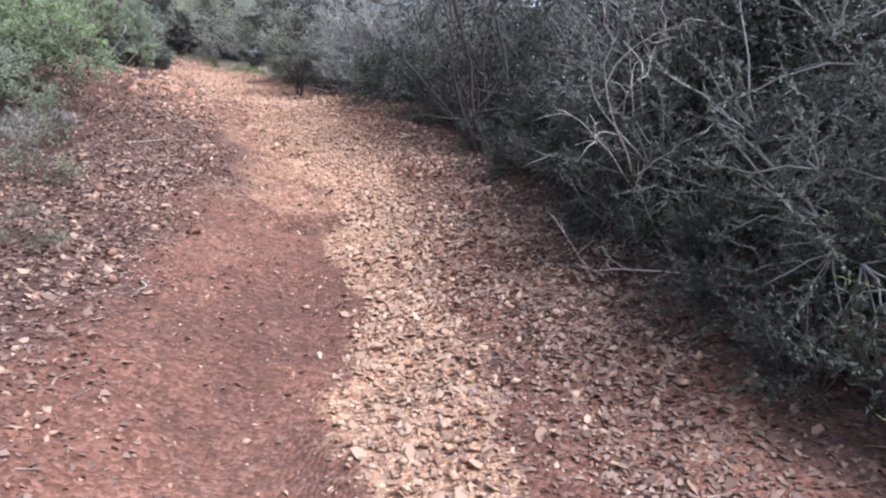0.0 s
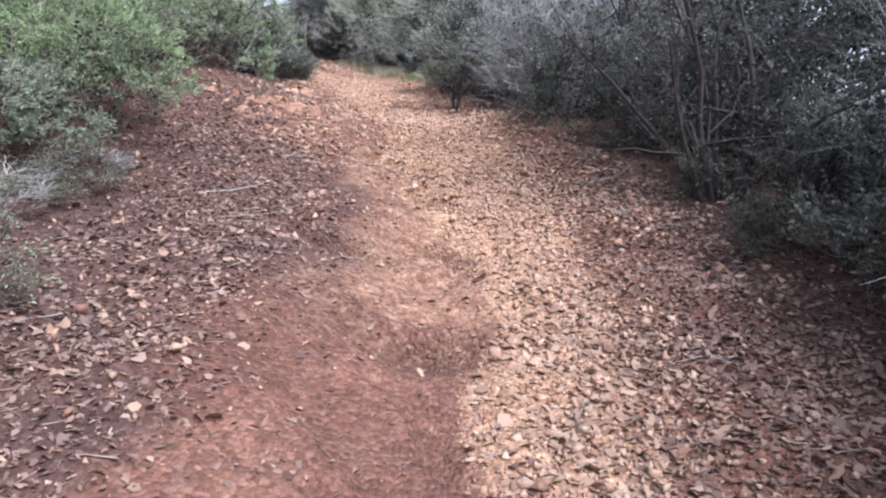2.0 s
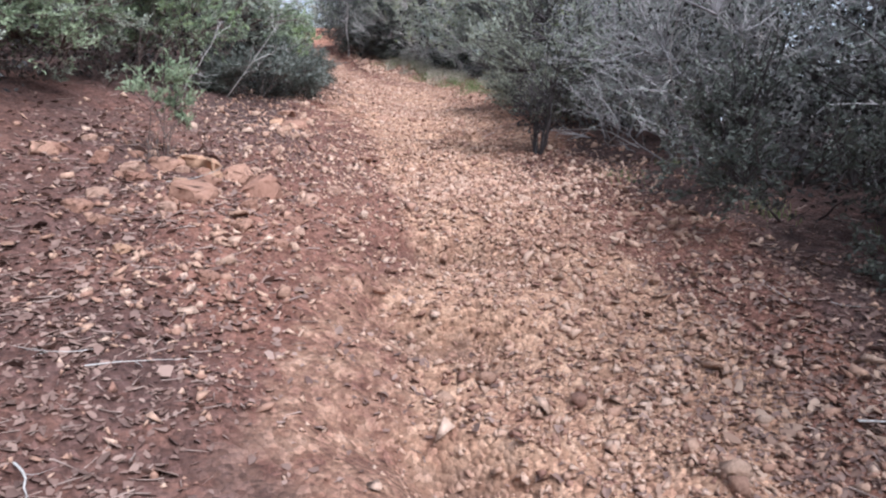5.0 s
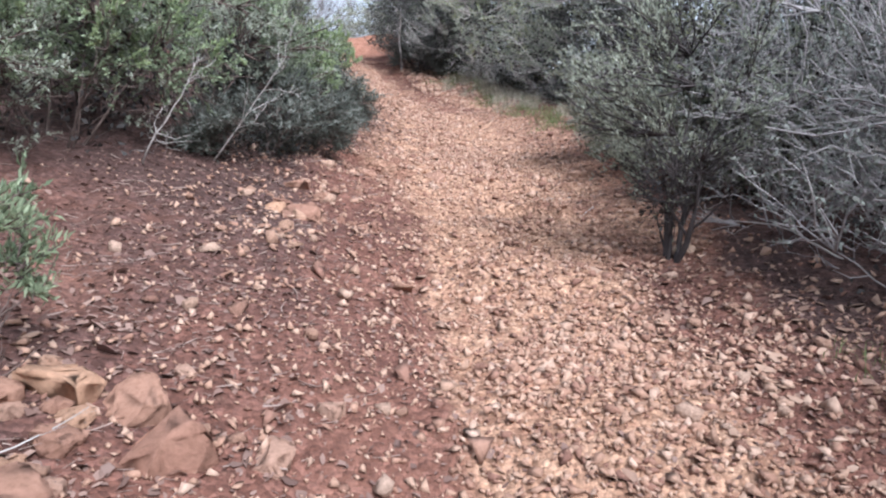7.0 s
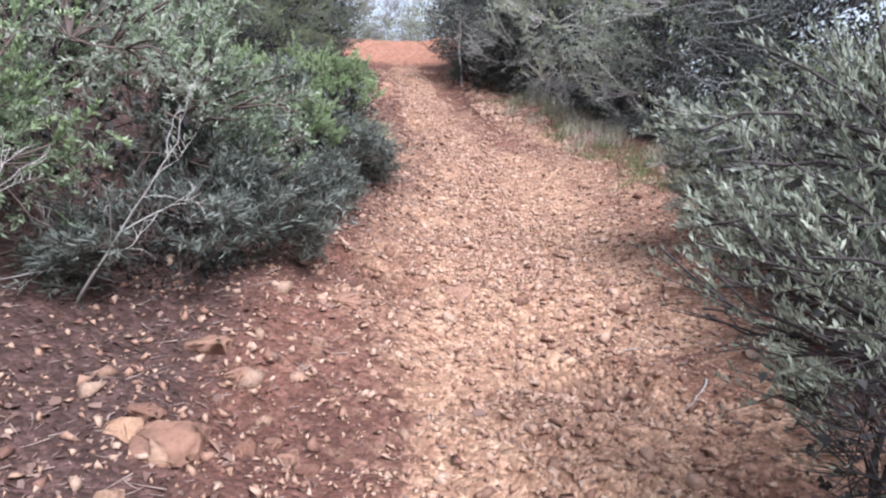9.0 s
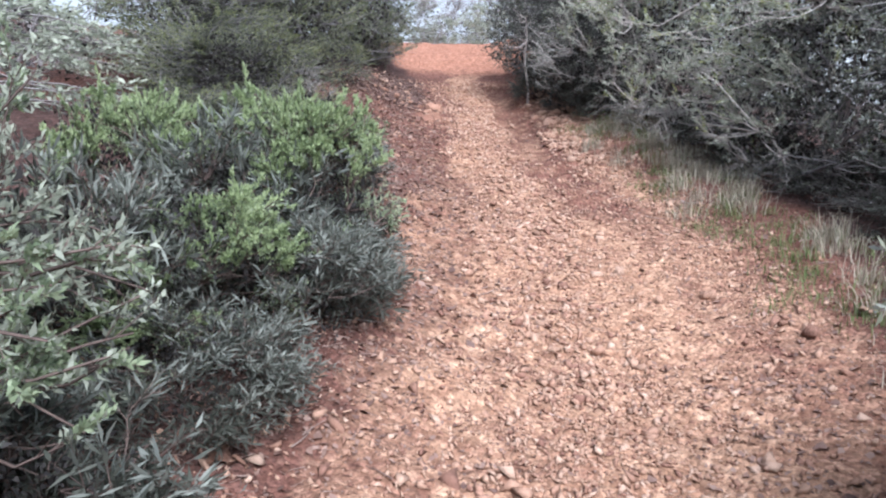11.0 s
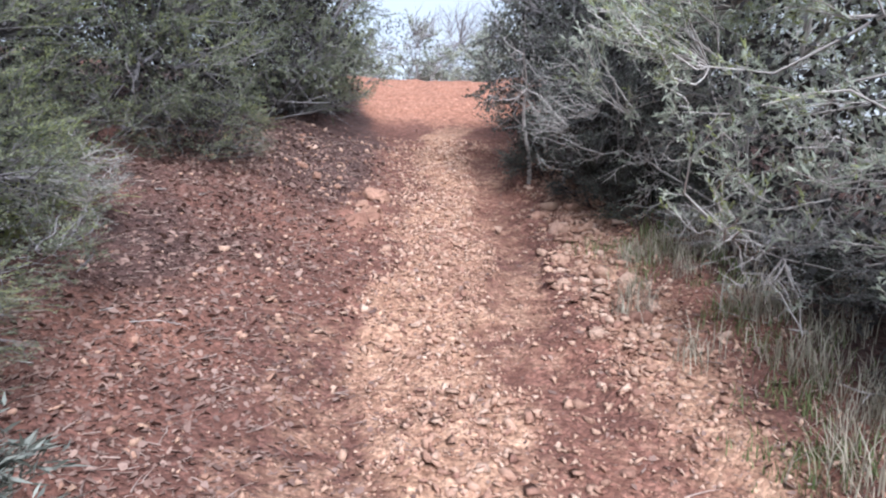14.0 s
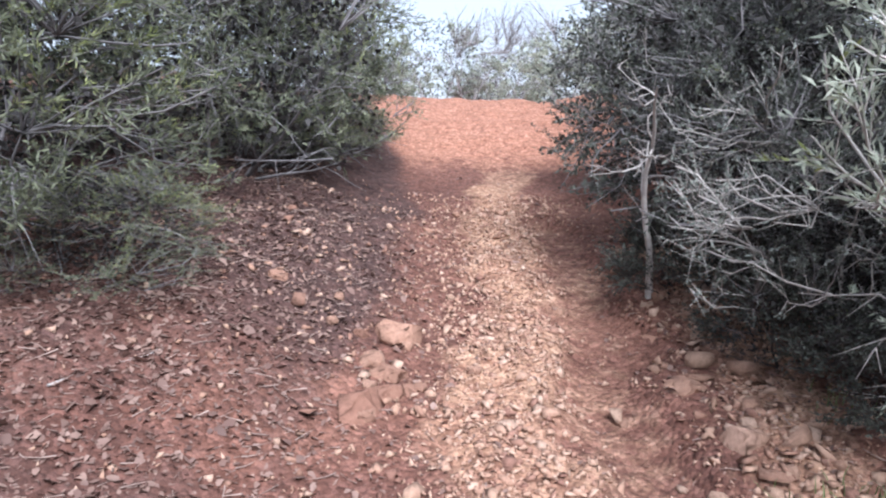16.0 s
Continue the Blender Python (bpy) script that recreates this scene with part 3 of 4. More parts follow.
# green shrubs on the bank
for seed, places in ((31, [(-5.5, 11.25, 0, 1.0, 1.0), (-3.85, 7.15, 50, 0.88, 0.95), (-5.2, 9.4, 150, 1.0, 0.9), (-4.6, 7.7, 250, 0.8, 1.0), (-6.6, 12.4, 30, 1.2, 1.2)]),
                     (32, [(-5.55, 12.35, 20, 1.05, 1.05), (-4.5, 6.7, 80, 0.8, 1.0), (-3.95, 6.35, 140, 0.68, 0.9), (-5.6, 10.3, 300, 0.95, 1.05), (-5.0, 8.4, 10, 1.0, 1.1), (-6.6, 9.8, 60, 1.2, 1.2)])):
    leaf, shoot = (GREEN_LEAF, BRIGHT_LEAF) if seed == 31 else (PALE_LEAF, GREEN_LEAF)
    set_out(shrub("green_shrub", seed, 1.15, 1.8, 9, (0.1, 1.4), 360, 4, BROWN_BARK, (leaf, 15, 0.029, 0.01, 0.65, 0.25), (shoot, 24, 0.027, 0.009, 0.6, 0.4), 0.012, inner=600,
                  twig_length=0.12, bare=0.4, label="rounded green shrub with bright new shoots and grey stems" if seed == 31 else "rounded grey-green shrub with dark bare lower twigs"), places, "shrubs on the bank")
# low bright shrubs further up
set_out(shrub("bright_shrub", 41, 0.6, 0.95, 8, (0.1, 1.3), 210, 4, BROWN_BARK, (GREEN_LEAF, 10, 0.024, 0.007, 0.7, 0.3), (BRIGHT_LEAF, 40, 0.023, 0.007, 0.7, 0.5), 0.008, twig_length=0.09, inner=1300, clump=0.15,
              label="low shrub covered in bright yellow-green new leaves"), [(-5.55, 13.55, 0, 0.55, 0.8), (-6.5, 14.1, 150, 0.8, 1.5), (-6.05, 14.82, 90, 0.98, 1.45), (-5.65, 13.8, 200, 0.8, 1.25)], "bright low shrubs")
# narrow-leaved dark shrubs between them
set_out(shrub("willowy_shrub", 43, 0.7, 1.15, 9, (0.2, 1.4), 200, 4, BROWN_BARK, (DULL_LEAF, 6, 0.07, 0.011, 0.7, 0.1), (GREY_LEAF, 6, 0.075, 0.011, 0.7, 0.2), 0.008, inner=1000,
              label="dark straggling shrub with long narrow grey-green leaves"), [(-5.72, 14.5, 0, 0.7, 0.6), (-6.7, 15.42, 100, 0.85, 0.75), (-6.15, 15.2, 40, 0.5, 0.6), (-5.5, 14.15, 120, 0.7, 0.9), (-5.75, 13.35, 200, 0.8, 1.1), (-6.0, 14.3, 20, 0.8, 1.1), (-5.3, 13.55, 300, 0.6, 0.8), (-5.0, 12.75, 70, 0.75, 0.95), (-4.9, 12.2, 150, 0.75, 0.75)], "narrow-leaved shrubs")
# feathery needle-leaved bushes
for seed, places in ((51, [(-9.85, 18.0, 0, 0.9, 0.95), (-10.4, 19.75, 90, 1.0, 1.0), (-8.8, 16.5, 40, 0.6, 0.65), (-12.9, 22.3, 150, 0.85, 0.9), (-2.0, 15.3, 10, 0.85, 0.75)]),
                     (52, [(-11.4, 20.9, 30, 0.95, 1.0), (-9.4, 16.9, 200, 0.7, 0.75), (-11.6, 18.5, 120, 1.1, 1.1), (-8.0, 16.05, 60, 0.6, 0.6), (-7.35, 15.75, 20, 0.42, 0.5), (-7.35, 15.15, 140, 0.42, 0.5), (2.3, 2.35, 60, 0.62, 0.85), (-9.2, 18.3, 10, 0.4, 0.55), (-10.45, 20.15, 240, 0.4, 0.5), (-10.85, 20.75, 130, 0.42, 0.5), (-11.4, 21.6, 300, 0.45, 0.5), (-8.75, 24.1, 100, 0.9, 0.8)])):
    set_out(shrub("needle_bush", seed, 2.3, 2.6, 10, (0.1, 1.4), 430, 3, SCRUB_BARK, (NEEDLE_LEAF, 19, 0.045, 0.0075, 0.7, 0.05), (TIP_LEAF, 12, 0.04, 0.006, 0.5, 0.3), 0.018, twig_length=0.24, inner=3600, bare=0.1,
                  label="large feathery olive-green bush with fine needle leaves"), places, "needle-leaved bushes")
# upright olive shrubs on the outer edge
set_out(shrub("olive_shrub", 61, 1.15, 1.5, 9, (0.1, 1.25), 200, 4, GREY_BARK, (OLIVE_LEAF, 11, 0.046, 0.013, 0.55, 0.4), (GREY_LEAF, 9, 0.046, 0.012, 0.5, 0.5), 0.012, lift=0.25, taper=0.4, inner=1500,
              label="upright olive-green shrub with leafy shoots"), [(-2.72, 14.15, 0, 0.95, 1.05), (-2.0, 13.45, 90, 0.95, 1.0), (-1.3, 14.4, 200, 1.2, 1.2)], "olive shrubs at the edge")
set_out(shrub("small_tree", 62, 1.4, 1.15, 4, (0.1, 0.45), 190, 5, DARK_BARK, (OLIVE_LEAF, 5, 0.028, 0.007, 0.5, 0.5), (PALE_LEAF, 10, 0.028, 0.007, 0.4, 0.7), 0.024, clear=0.14, bare=0.62, lift=0.2, wander=0.15, inner=450, taper=0.9, root=0.012,
              label="small olive-leaved tree on one dark trunk", category="tree"), [(-2.32, 12.15, 50, 1.0, 1.0)], "small tree")
# old dark tree with many limbs
set_out(shrub("old_tree", 71, 3.6, 2.9, 9, (0.1, 0.7), 360, 4, DARK_BARK, (DULL_LEAF, 4, 0.034, 0.013, 0.7, 0.1), None, 0.032, clear=0.12, twig_length=0.25, wander=0.3, inner=900, taper=0.7, root=0.025,
              label="old dark scrub tree with many crooked limbs", category="tree"), [(0.5, 8.5, 0, 1.0, 1.0)], "old dark tree")
set_out(shrub("dark_bush", 72, 0.95, 1.3, 8, (0.2, 1.4), 170, 4, DARK_BARK, (DULL_LEAF, 8, 0.03, 0.012, 0.7, 0.1), None, 0.01,
              label="low dark green bush with dark twigs on the soil"), [(0.85, 8.3, 0, 1.0, 1.0), (0.75, 9.45, 120, 1.0, 0.9), (0.25, 10.05, 200, 1.15, 0.95), (-0.55, 10.75, 80, 1.3, 0.8), (1.95, 2.75, 10, 1.1, 0.9), (1.7, 3.75, 60, 1.0, 0.9), (1.3, 4.95, 130, 1.0, 1.0), (1.25, 6.1, 250, 1.05, 1.0), (1.1, 7.2, 30, 1.0, 0.9), (-3.95, 17.75, 0, 0.7, 0.55), (-4.7, 18.45, 90, 0.7, 0.55), (-3.25, 17.0, 200, 0.85, 0.6), (-5.4, 19.05, 150, 0.6, 0.5), (-6.2, 19.95, 30, 0.6, 0.7), (-7.6, 20.4, 80, 0.62, 0.8), (-7.05, 19.95, 170, 0.6, 0.8), (-6.6, 19.75, 260, 0.6, 0.7)], "low dark bushes")
# seedlings on the bank
set_out(shrub("seedling", 81, 0.5, 0.42, 6, (0.1, 0.7), 24, 4, BROWN_BARK, (GREEN_LEAF, 13, 0.03, 0.008, 0.5, 0.3), None, 0.006, clear=0.35, twig_length=0.08, lift=0.2, inner=0,
              label="young green shrub on thin bare stems in red soil"), [(-3.7, 9.42, 0, 1.05, 1.05)], "young shrubs")
set_out(shrub("twiggy_shrub", 83, 0.62, 0.85, 9, (0.1, 1.0), 90, 4, BROWN_BARK, (GREEN_LEAF, 3, 0.026, 0.008, 0.6, 0.3), None, 0.008, twig_length=0.14, wander=0.4, inner=120,
              label="half-bare brown twiggy shrub with sparse green leaves"), [(-2.75, 4.8, 0, 0.95, 0.8), (-2.12, 3.75, 60, 0.5, 0.75), (-2.1, 3.1, 200, 0.4, 0.6), (-3.4, 6.25, 300, 0.8, 0.75)], "twiggy shrubs")


def dead_branch(seed, long, head=(0.75, 0, 0.55), thick=0.01, bend=0.2):
    rng = np.random.default_rng(seed)
    lim = [grown(rng, np.zeros((1, 3)), np.array([head]), np.array([long]), np.array([thick]), 9, bend, 0.0)]
    for count, ratio in ((7, 0.45), (4, 0.5)):
        st = sprouts(rng, *lim[-1], count, 0.25, 0.7, ratio, 0.7)
        lim.append(grown(rng, st[0], st[1], st[2], np.maximum(st[3], 0.003), 5, 0.28, 0.0))
    return tagged(new("dead_branch", mesh_of("dead_branch", *tubes(lim, [6, 4, 4]), PALE_BARK)), "bleached dead branch poking out of the scrub", "branch")


for seed, long, spots in ((1, 1.5, [(1.6, 4.75, 180, 1.2), (-1.1, 11.75, 210, 0.8), (-7.2, 20.7, 170, 0.85), (-4.95, 11.85, 330, 0.6)]),
                          (2, 1.2, [(1.4, 5.6, 200, 1.1), (-0.6, 11.5, 190, 0.9), (-6.1, 20.1, 230, 0.9), (-5.05, 11.4, 330, 0.6), (-4.0, 18.9, 190, 0.8)]),
                          (3, 1.3, [(1.8, 3.9, 190, 0.9), (-1.5, 12.2, 200, 0.7), (-6.6, 20.4, 220, 0.9), (-5.0, 12.1, 300, 0.5)])):
    set_out(dead_branch(seed, long), [(x, y, turn, k, 1.0) for x, y, turn, k in spots], "dead branches")


set_out(dead_branch(4, 1.2, (0.12, 0.05, 1.0), 0.02, 0.2), [(-7.74, 20.26, 0, 0.95, 1.0), (-7.42, 20.22, 140, 0.75, 1.0)], "bleached snags")


# ---- stones ----
def lump(seed, points, flat, chipped=0):
    """An angular stone: the hull of random points, its edges knocked off."""
    rng = np.random.default_rng(seed)
    bm = bmesh.new()
    way = unit(rng.normal(size=(points, 3)))
    for p in np.sign(way) * np.abs(way)**0.62 * rng.uniform(0.36, 0.5, (points, 1)) * [1.2, 1.0, flat]:
        bm.verts.new(p)
    hull = bmesh.ops.convex_hull(bm, input=bm.verts)
    bmesh.ops.delete(bm, geom=[v for v in bm.verts if not v.link_faces], context="VERTS")
    if chipped:
        bmesh.ops.bevel(bm, geom=list(bm.edges), offset=0.014, segments=1, affect="EDGES")
        bmesh.ops.triangulate(bm, faces=bm.faces)
        bmesh.ops.subdivide_edges(bm, edges=[e for e in bm.edges if e.calc_length() > 0.22], cuts=1, use_grid_fill=False)
        bmesh.ops.triangulate(bm, faces=bm.faces)
        for v in bm.verts:
            v.co += Vector(rng.normal(0, 0.016, 3))
    bm.verts.index_update()
    out = np.array([v.co for v in bm.verts]), np.array([[v.index for v in f.verts] for f in bm.faces])
    bm.free()
    return out


def scatter(rng, n, y0, y1, across, spread):
    """Random places beside the trail's line between two heights of y."""
    k = np.nonzero((LINE[:, 1] > y0) & (LINE[:, 1] < y1))[0]
    i = rng.choice(k[:-1], n)
    u = rng.uniform(0, 1, n)[:, None]
    p = LINE[i] + SEG[i] * u
    nrm = unit(np.stack([SEG[i, 1], -SEG[i, 0]], 1))
    d = rng.normal(across, spread, n)
    return p[:, :2] + nrm * d[:, None]


LUMPS = [mesh_of("stone", *lump(s, 10, f), STONE) for s, f in ((1, 0.55), (2, 0.7), (3, 0.5), (4, 0.8), (5, 0.6))]
ORANGE = [mesh_of("rock", *lump(s, 16, f, 1), ORANGE_STONE) for s, f in ((6, 0.7), (7, 0.85), (8, 0.6), (9, 0.75))]


def lay(name, me, x, y, size, rng, sink, label, category, group):
    ob = new(name, me)
    z = float(ground_height(np.array([x]), np.array([y]))[0])
    ob.matrix_basis = pose(x, y, z + size * sink, rng.uniform(-20, 20), rng.uniform(-20, 20), rng.uniform(0, 360)) @ Matrix.Diagonal((size, size, size, 1))
    return tagged(ob, label, category, group)


def build_stones():
    rng = np.random.default_rng(5)
    for x, y, size in ((-3.35, 9.2, 0.26), (-3.24, 9.58, 0.3), (-3.42, 9.66, 0.2), (-3.57, 9.55, 0.22), (-3.66, 9.42, 0.18), (-3.05, 9.75, 0.16), (-4.06, 9.04, 0.2), (-3.55, 8.65, 0.2), (-3.33, 9.03, 0.16), (-3.04, 10.02, 0.13),
                       (-4.13, 11.55, 0.26), (-4.26, 11.45, 0.18), (-4.0, 11.7, 0.12), (-4.47, 12.03, 0.17), (-4.29, 12.0, 0.13), (-4.38, 12.74, 0.14), (-4.15, 13.28, 0.2), (-4.3, 13.15, 0.13), (-4.5, 13.35, 0.12), (-3.75, 12.35, 0.1), (-3.23, 13.95, 0.14),
                       (-8.03, 18.7, 0.26), (-8.39, 19.2, 0.24), (-8.2, 18.95, 0.16), (-8.95, 19.02, 0.12), (-7.64, 19.95, 0.2), (-7.3, 19.6, 0.16), (-7.0, 19.35, 0.18), (-6.8, 19.0, 0.15)):
        lay("rock", ORANGE[int(rng.integers(4))], x, y, size, rng, -0.04, "orange-tan angular rock half sunk in the red soil", "rock", "rocks in the bank")
    for cx, cy, n in ((-3.45, 9.4, 16), (-3.4, 8.75, 8), (-4.2, 11.6, 10), (-4.35, 13.0, 7), (-8.15, 18.85, 10), (-3.75, 9.1, 12), (-2.95, 9.35, 9)):
        for x, y in rng.normal((cx, cy), (0.22, 0.24), (n, 2)):
            lay("rock", ORANGE[int(rng.integers(4))], x, y, float(rng.uniform(0.05, 0.13)), rng, -0.02, "small crumbling orange rock in the bank", "rock", "crumbling rocks")
    p = np.concatenate([scatter(rng, 40, 3.5, 9, 0.9, 0.5), scatter(rng, 50, 8.5, 14, 0.35, 0.7), scatter(rng, 30, 9, 14, -1.2, 0.4), scatter(rng, 50, 15, 21, 0.35, 0.7), scatter(rng, 20, 15, 20, -1.2, 0.5), scatter(rng, 25, 9, 13, -0.9, 0.5), scatter(rng, 25, 9.5, 14, 0.7, 0.4)])
    for x, y in scatter(rng, 58, 17.8, 20.6, 0.88, 0.13):
        lay("stone", LUMPS[int(rng.integers(5))], x, y, float(rng.uniform(0.05, 0.13)), rng, 0.05, "pale angular stone heaped along the trail edge", "stone", "stones along the trail edge")
    for x, y in p:
        lay("stone", LUMPS[int(rng.integers(5))], x, y, min(float(rng.gamma(3, 0.013) + 0.03), 0.1), rng, 0.12, "loose angular stone lying on the dirt trail", "stone", "loose stones on the trail")


def strewn(name, shapes, places, sizes, seed, material, sink, label, category, tilt=0.5):
    """Many small pieces on the soil, joined."""
    rng = np.random.default_rng(seed)
    z = ground_height(places[:, 0], places[:, 1])
    verts, faces, at = [], [], 0
    pick = rng.integers(len(shapes), size=len(places))
    for k, (v, f) in enumerate(shapes):
        w = np.nonzero(pick == k)[0]
        if not len(w):
            continue
        a = rng.uniform(0, 2 * math.pi, len(w))
        tx, ty = rng.normal(0, tilt, (2, len(w))).clip(-0.7, 0.7)
        c, s = np.cos(a)[:, None], np.sin(a)[:, None]
        x, y, h = v[:, 0][None], v[:, 1][None], v[:, 2][None]
        rx, ry = x * c - y * s, x * s + y * c
        rz = h + rx * tx[:, None] + ry * ty[:, None]
        q = np.stack([rx, ry, rz], -1) * sizes[w, None, None]
        q += np.stack([places[w, 0], places[w, 1], z[w] + sizes[w] * sink], -1)[:, None]
        verts.append(q.reshape(-1, 3))
        faces.append((f[None] + (np.arange(len(w)) * len(v))[:, None, None] + at).reshape(-1, f.shape[1]))
        at += len(w) * len(v)
    tagged(new(name, mesh_of(name, np.concatenate(verts), np.concatenate(faces), material)), label, category, kind="stuff")


def chip(seed):
    """A small angular chip of six faces."""
    r = np.random.default_rng(seed)
    v = np.array([[0.5, 0, 0], [-0.25, 0.43, 0.05], [-0.25, -0.43, 0], [0.05, 0, 0.38], [0, 0, -0.3]]) + r.normal(0, 0.13, (5, 3))
    return v, np.array([[0, 1, 3], [1, 2, 3], [2, 0, 3], [1, 0, 4], [2, 1, 4], [0, 2, 4]])


def thinned(rng, p, share):
    """Leaves out that share of the places on the smooth trodden soil."""
    return p[rng.uniform(0, 1, len(p)) > share * zones(p[:, 0], p[:, 1])[1]]


def build_gravel():
    rng = np.random.default_rng(8)
    p = np.concatenate([scatter(rng, 5000, 2, 8, 0.42, 0.26), scatter(rng, 1600, 2, 9, 0.8, 0.5), scatter(rng, 2500, 2, 9, -0.8, 0.9), scatter(rng, 9000, 7.5, 11, 0.3, 0.5), scatter(rng, 7000, 10.5, 15, 0.2, 0.45), scatter(rng, 3600, 8.5, 15, -0.9, 0.5),
                        scatter(rng, 12000, 13.5, 21.5, 0.05, 0.25), scatter(rng, 4000, 13.5, 21.5, 0.1, 1.0), scatter(rng, 3500, 15, 20, 0.95, 0.2)])
    p = thinned(rng, p, 0.85)
    strewn("gravel", [chip(s) for s in range(21, 29)], p, (rng.gamma(1.6, 0.008, len(p)) + 0.01) * np.where(p[:, 1] > 14, 0.85, 1.0), 9, STONE, 0.1, "pale crushed gravel and pebbles on the trail", "gravel")


def build_rubble():
    rng = np.random.default_rng(18)
    p = np.concatenate([scatter(rng, 1700, 7.2, 11.5, 0.45, 0.45), scatter(rng, 700, 7.8, 10.5, -1.3, 0.5), scatter(rng, 1300, 11, 15, 0.25, 0.5), scatter(rng, 450, 11, 15, -1.0, 0.3),
                        scatter(rng, 2600, 15.0, 21.5, 0.05, 0.18), scatter(rng, 2000, 17.0, 20.6, 0.88, 0.13), scatter(rng, 700, 15, 21, -1.0, 0.5), scatter(rng, 900, 2.5, 8, 1.0, 0.45)])
    heap = grain(p[:, 0], p[:, 1], 0.4, 17) + 0.5 * grain(p[:, 0], p[:, 1], 0.15, 18)
    p = thinned(rng, p[heap > rng.uniform(-0.7, 0.7, len(p))], 0.9)
    strewn("rubble", [lump(s, 8, f) for s, f in ((41, 0.75), (42, 0.9), (43, 0.65), (44, 0.8), (45, 1.0), (46, 0.7))], p, (rng.gamma(2.2, 0.009, len(p)) + 0.017).clip(0, 0.07), 19, STONE, 0.1,
           "broken angular stones heaped in drifts on the trail", "rubble", 0.15)


def leaf_shapes(seed):
    shapes = []
    for n in range(8):
        r = np.random.default_rng(seed + n)
        w, c, e = r.uniform(0.18, 0.42), r.uniform(-0.1, 0.3), r.uniform(-0.1, 0.25)
        v = np.array([[-0.5, 0, e], [-0.2, w * r.uniform(0.7, 1.2), c], [0.25, w * r.uniform(0.5, 1), c], [0.5, 0, e * 0.5], [0.2, -w * r.uniform(0.5, 1), c * 0.9], [-0.2, -w, c]])
        shapes.append((v, np.array([[0, 3, 2, 1], [0, 5, 4, 3]])))
    return shapes


def build_litter():
    rng = np.random.default_rng(10)
    p = np.concatenate([scatter(rng, 13000, 1.5, 9, 1.1, 0.4), scatter(rng, 10000, 1.5, 10, -1.6, 0.5), scatter(rng, 4500, 10, 15, -1.5, 0.5), scatter(rng, 4000, 10, 15, 0.9, 0.4),
                        scatter(rng, 6000, 1.5, 6, 1.35, 0.35), scatter(rng, 16000, 14, 21, -1.2, 0.5), scatter(rng, 4000, 14, 21, 1.1, 0.4), scatter(rng, 4000, 1.5, 12, -0.6, 0.6), scatter(rng, 4000, 10, 22, -0.6, 0.9)])
    p = thinned(rng, p, 0.6)
    strewn("leaf_litter", leaf_shapes(100), p, (rng.gamma(3.5, 0.0052, len(p)) + 0.008) * np.where(p[:, 1] > 10, 0.75, 1.0), 11, LITTER, 0.06, "dry tan and pinkish dead leaves strewn over the soil", "leaf litter", 0.35)
    p = thinned(rng, np.concatenate([scatter(rng, 3300, 1.5, 6.8, 0.4, 0.25), scatter(rng, 700, 1.5, 9.5, 1.1, 0.35), scatter(rng, 700, 1.5, 8, -1.35, 0.4), scatter(rng, 600, 8, 12, 0.9, 0.3)]), 0.9)
    strewn("fallen_leaves", leaf_shapes(200), p, (rng.gamma(3.0, 0.008, len(p)) + 0.016).clip(0, 0.075), 12, TAN_LEAF, 0.05, "large curled pale tan dead leaves on the trail", "leaf litter", 0.4)
    # large leaves at the sides: darker colour than TAN_LEAF to paint shade in
    p = thinned(rng, np.concatenate([scatter(rng, 8000, 1.5, 9.5, 1.2, 0.35), scatter(rng, 6000, 1.5, 9, -1.45, 0.4), scatter(rng, 4500, 15, 20.5, -1.1, 0.4)]), 0.9)
    strewn("darkened_leaves", leaf_shapes(300), p, (rng.gamma(3.0, 0.0055, len(p)) + 0.011).clip(0, 0.05), 13, LITTER, 0.05, "large pinkish-brown dead leaves under the scrub, coloured darker for its shade", "leaf litter", 0.45)


def build_twigs():
    """Thin broken twigs all over the litter."""
    rng = np.random.default_rng(15)
    shapes = []
    for n in range(6):
        way = grown(rng, np.array([[-0.5, 0, 0.02]]), np.array([[1.0, 0, 0.0]]), np.array([1.0]), np.array([0.035]), 3, 0.2, 0.0)
        shapes.append(tubes([(way[0] * [1, 1, 0.4], way[1])], [3]))
    p = np.concatenate([scatter(rng, 3800, 1.5, 10, -1.5, 0.5), scatter(rng, 2600, 1.5, 10, 1.2, 0.4), scatter(rng, 1500, 10, 15, -1.3, 0.4), scatter(rng, 4200, 14.5, 21, -1.3, 0.5), scatter(rng, 900, 15, 21, 1.2, 0.3)])
    p = thinned(rng, p, 0.9)
    strewn("twig_litter", shapes, p, (rng.gamma(2.5, 0.018, len(p)) + 0.02).clip(0, 0.13), 16, TWIG, 0.03, "thin broken grey-brown twigs strewn over the litter", "twig litter", 0.12)


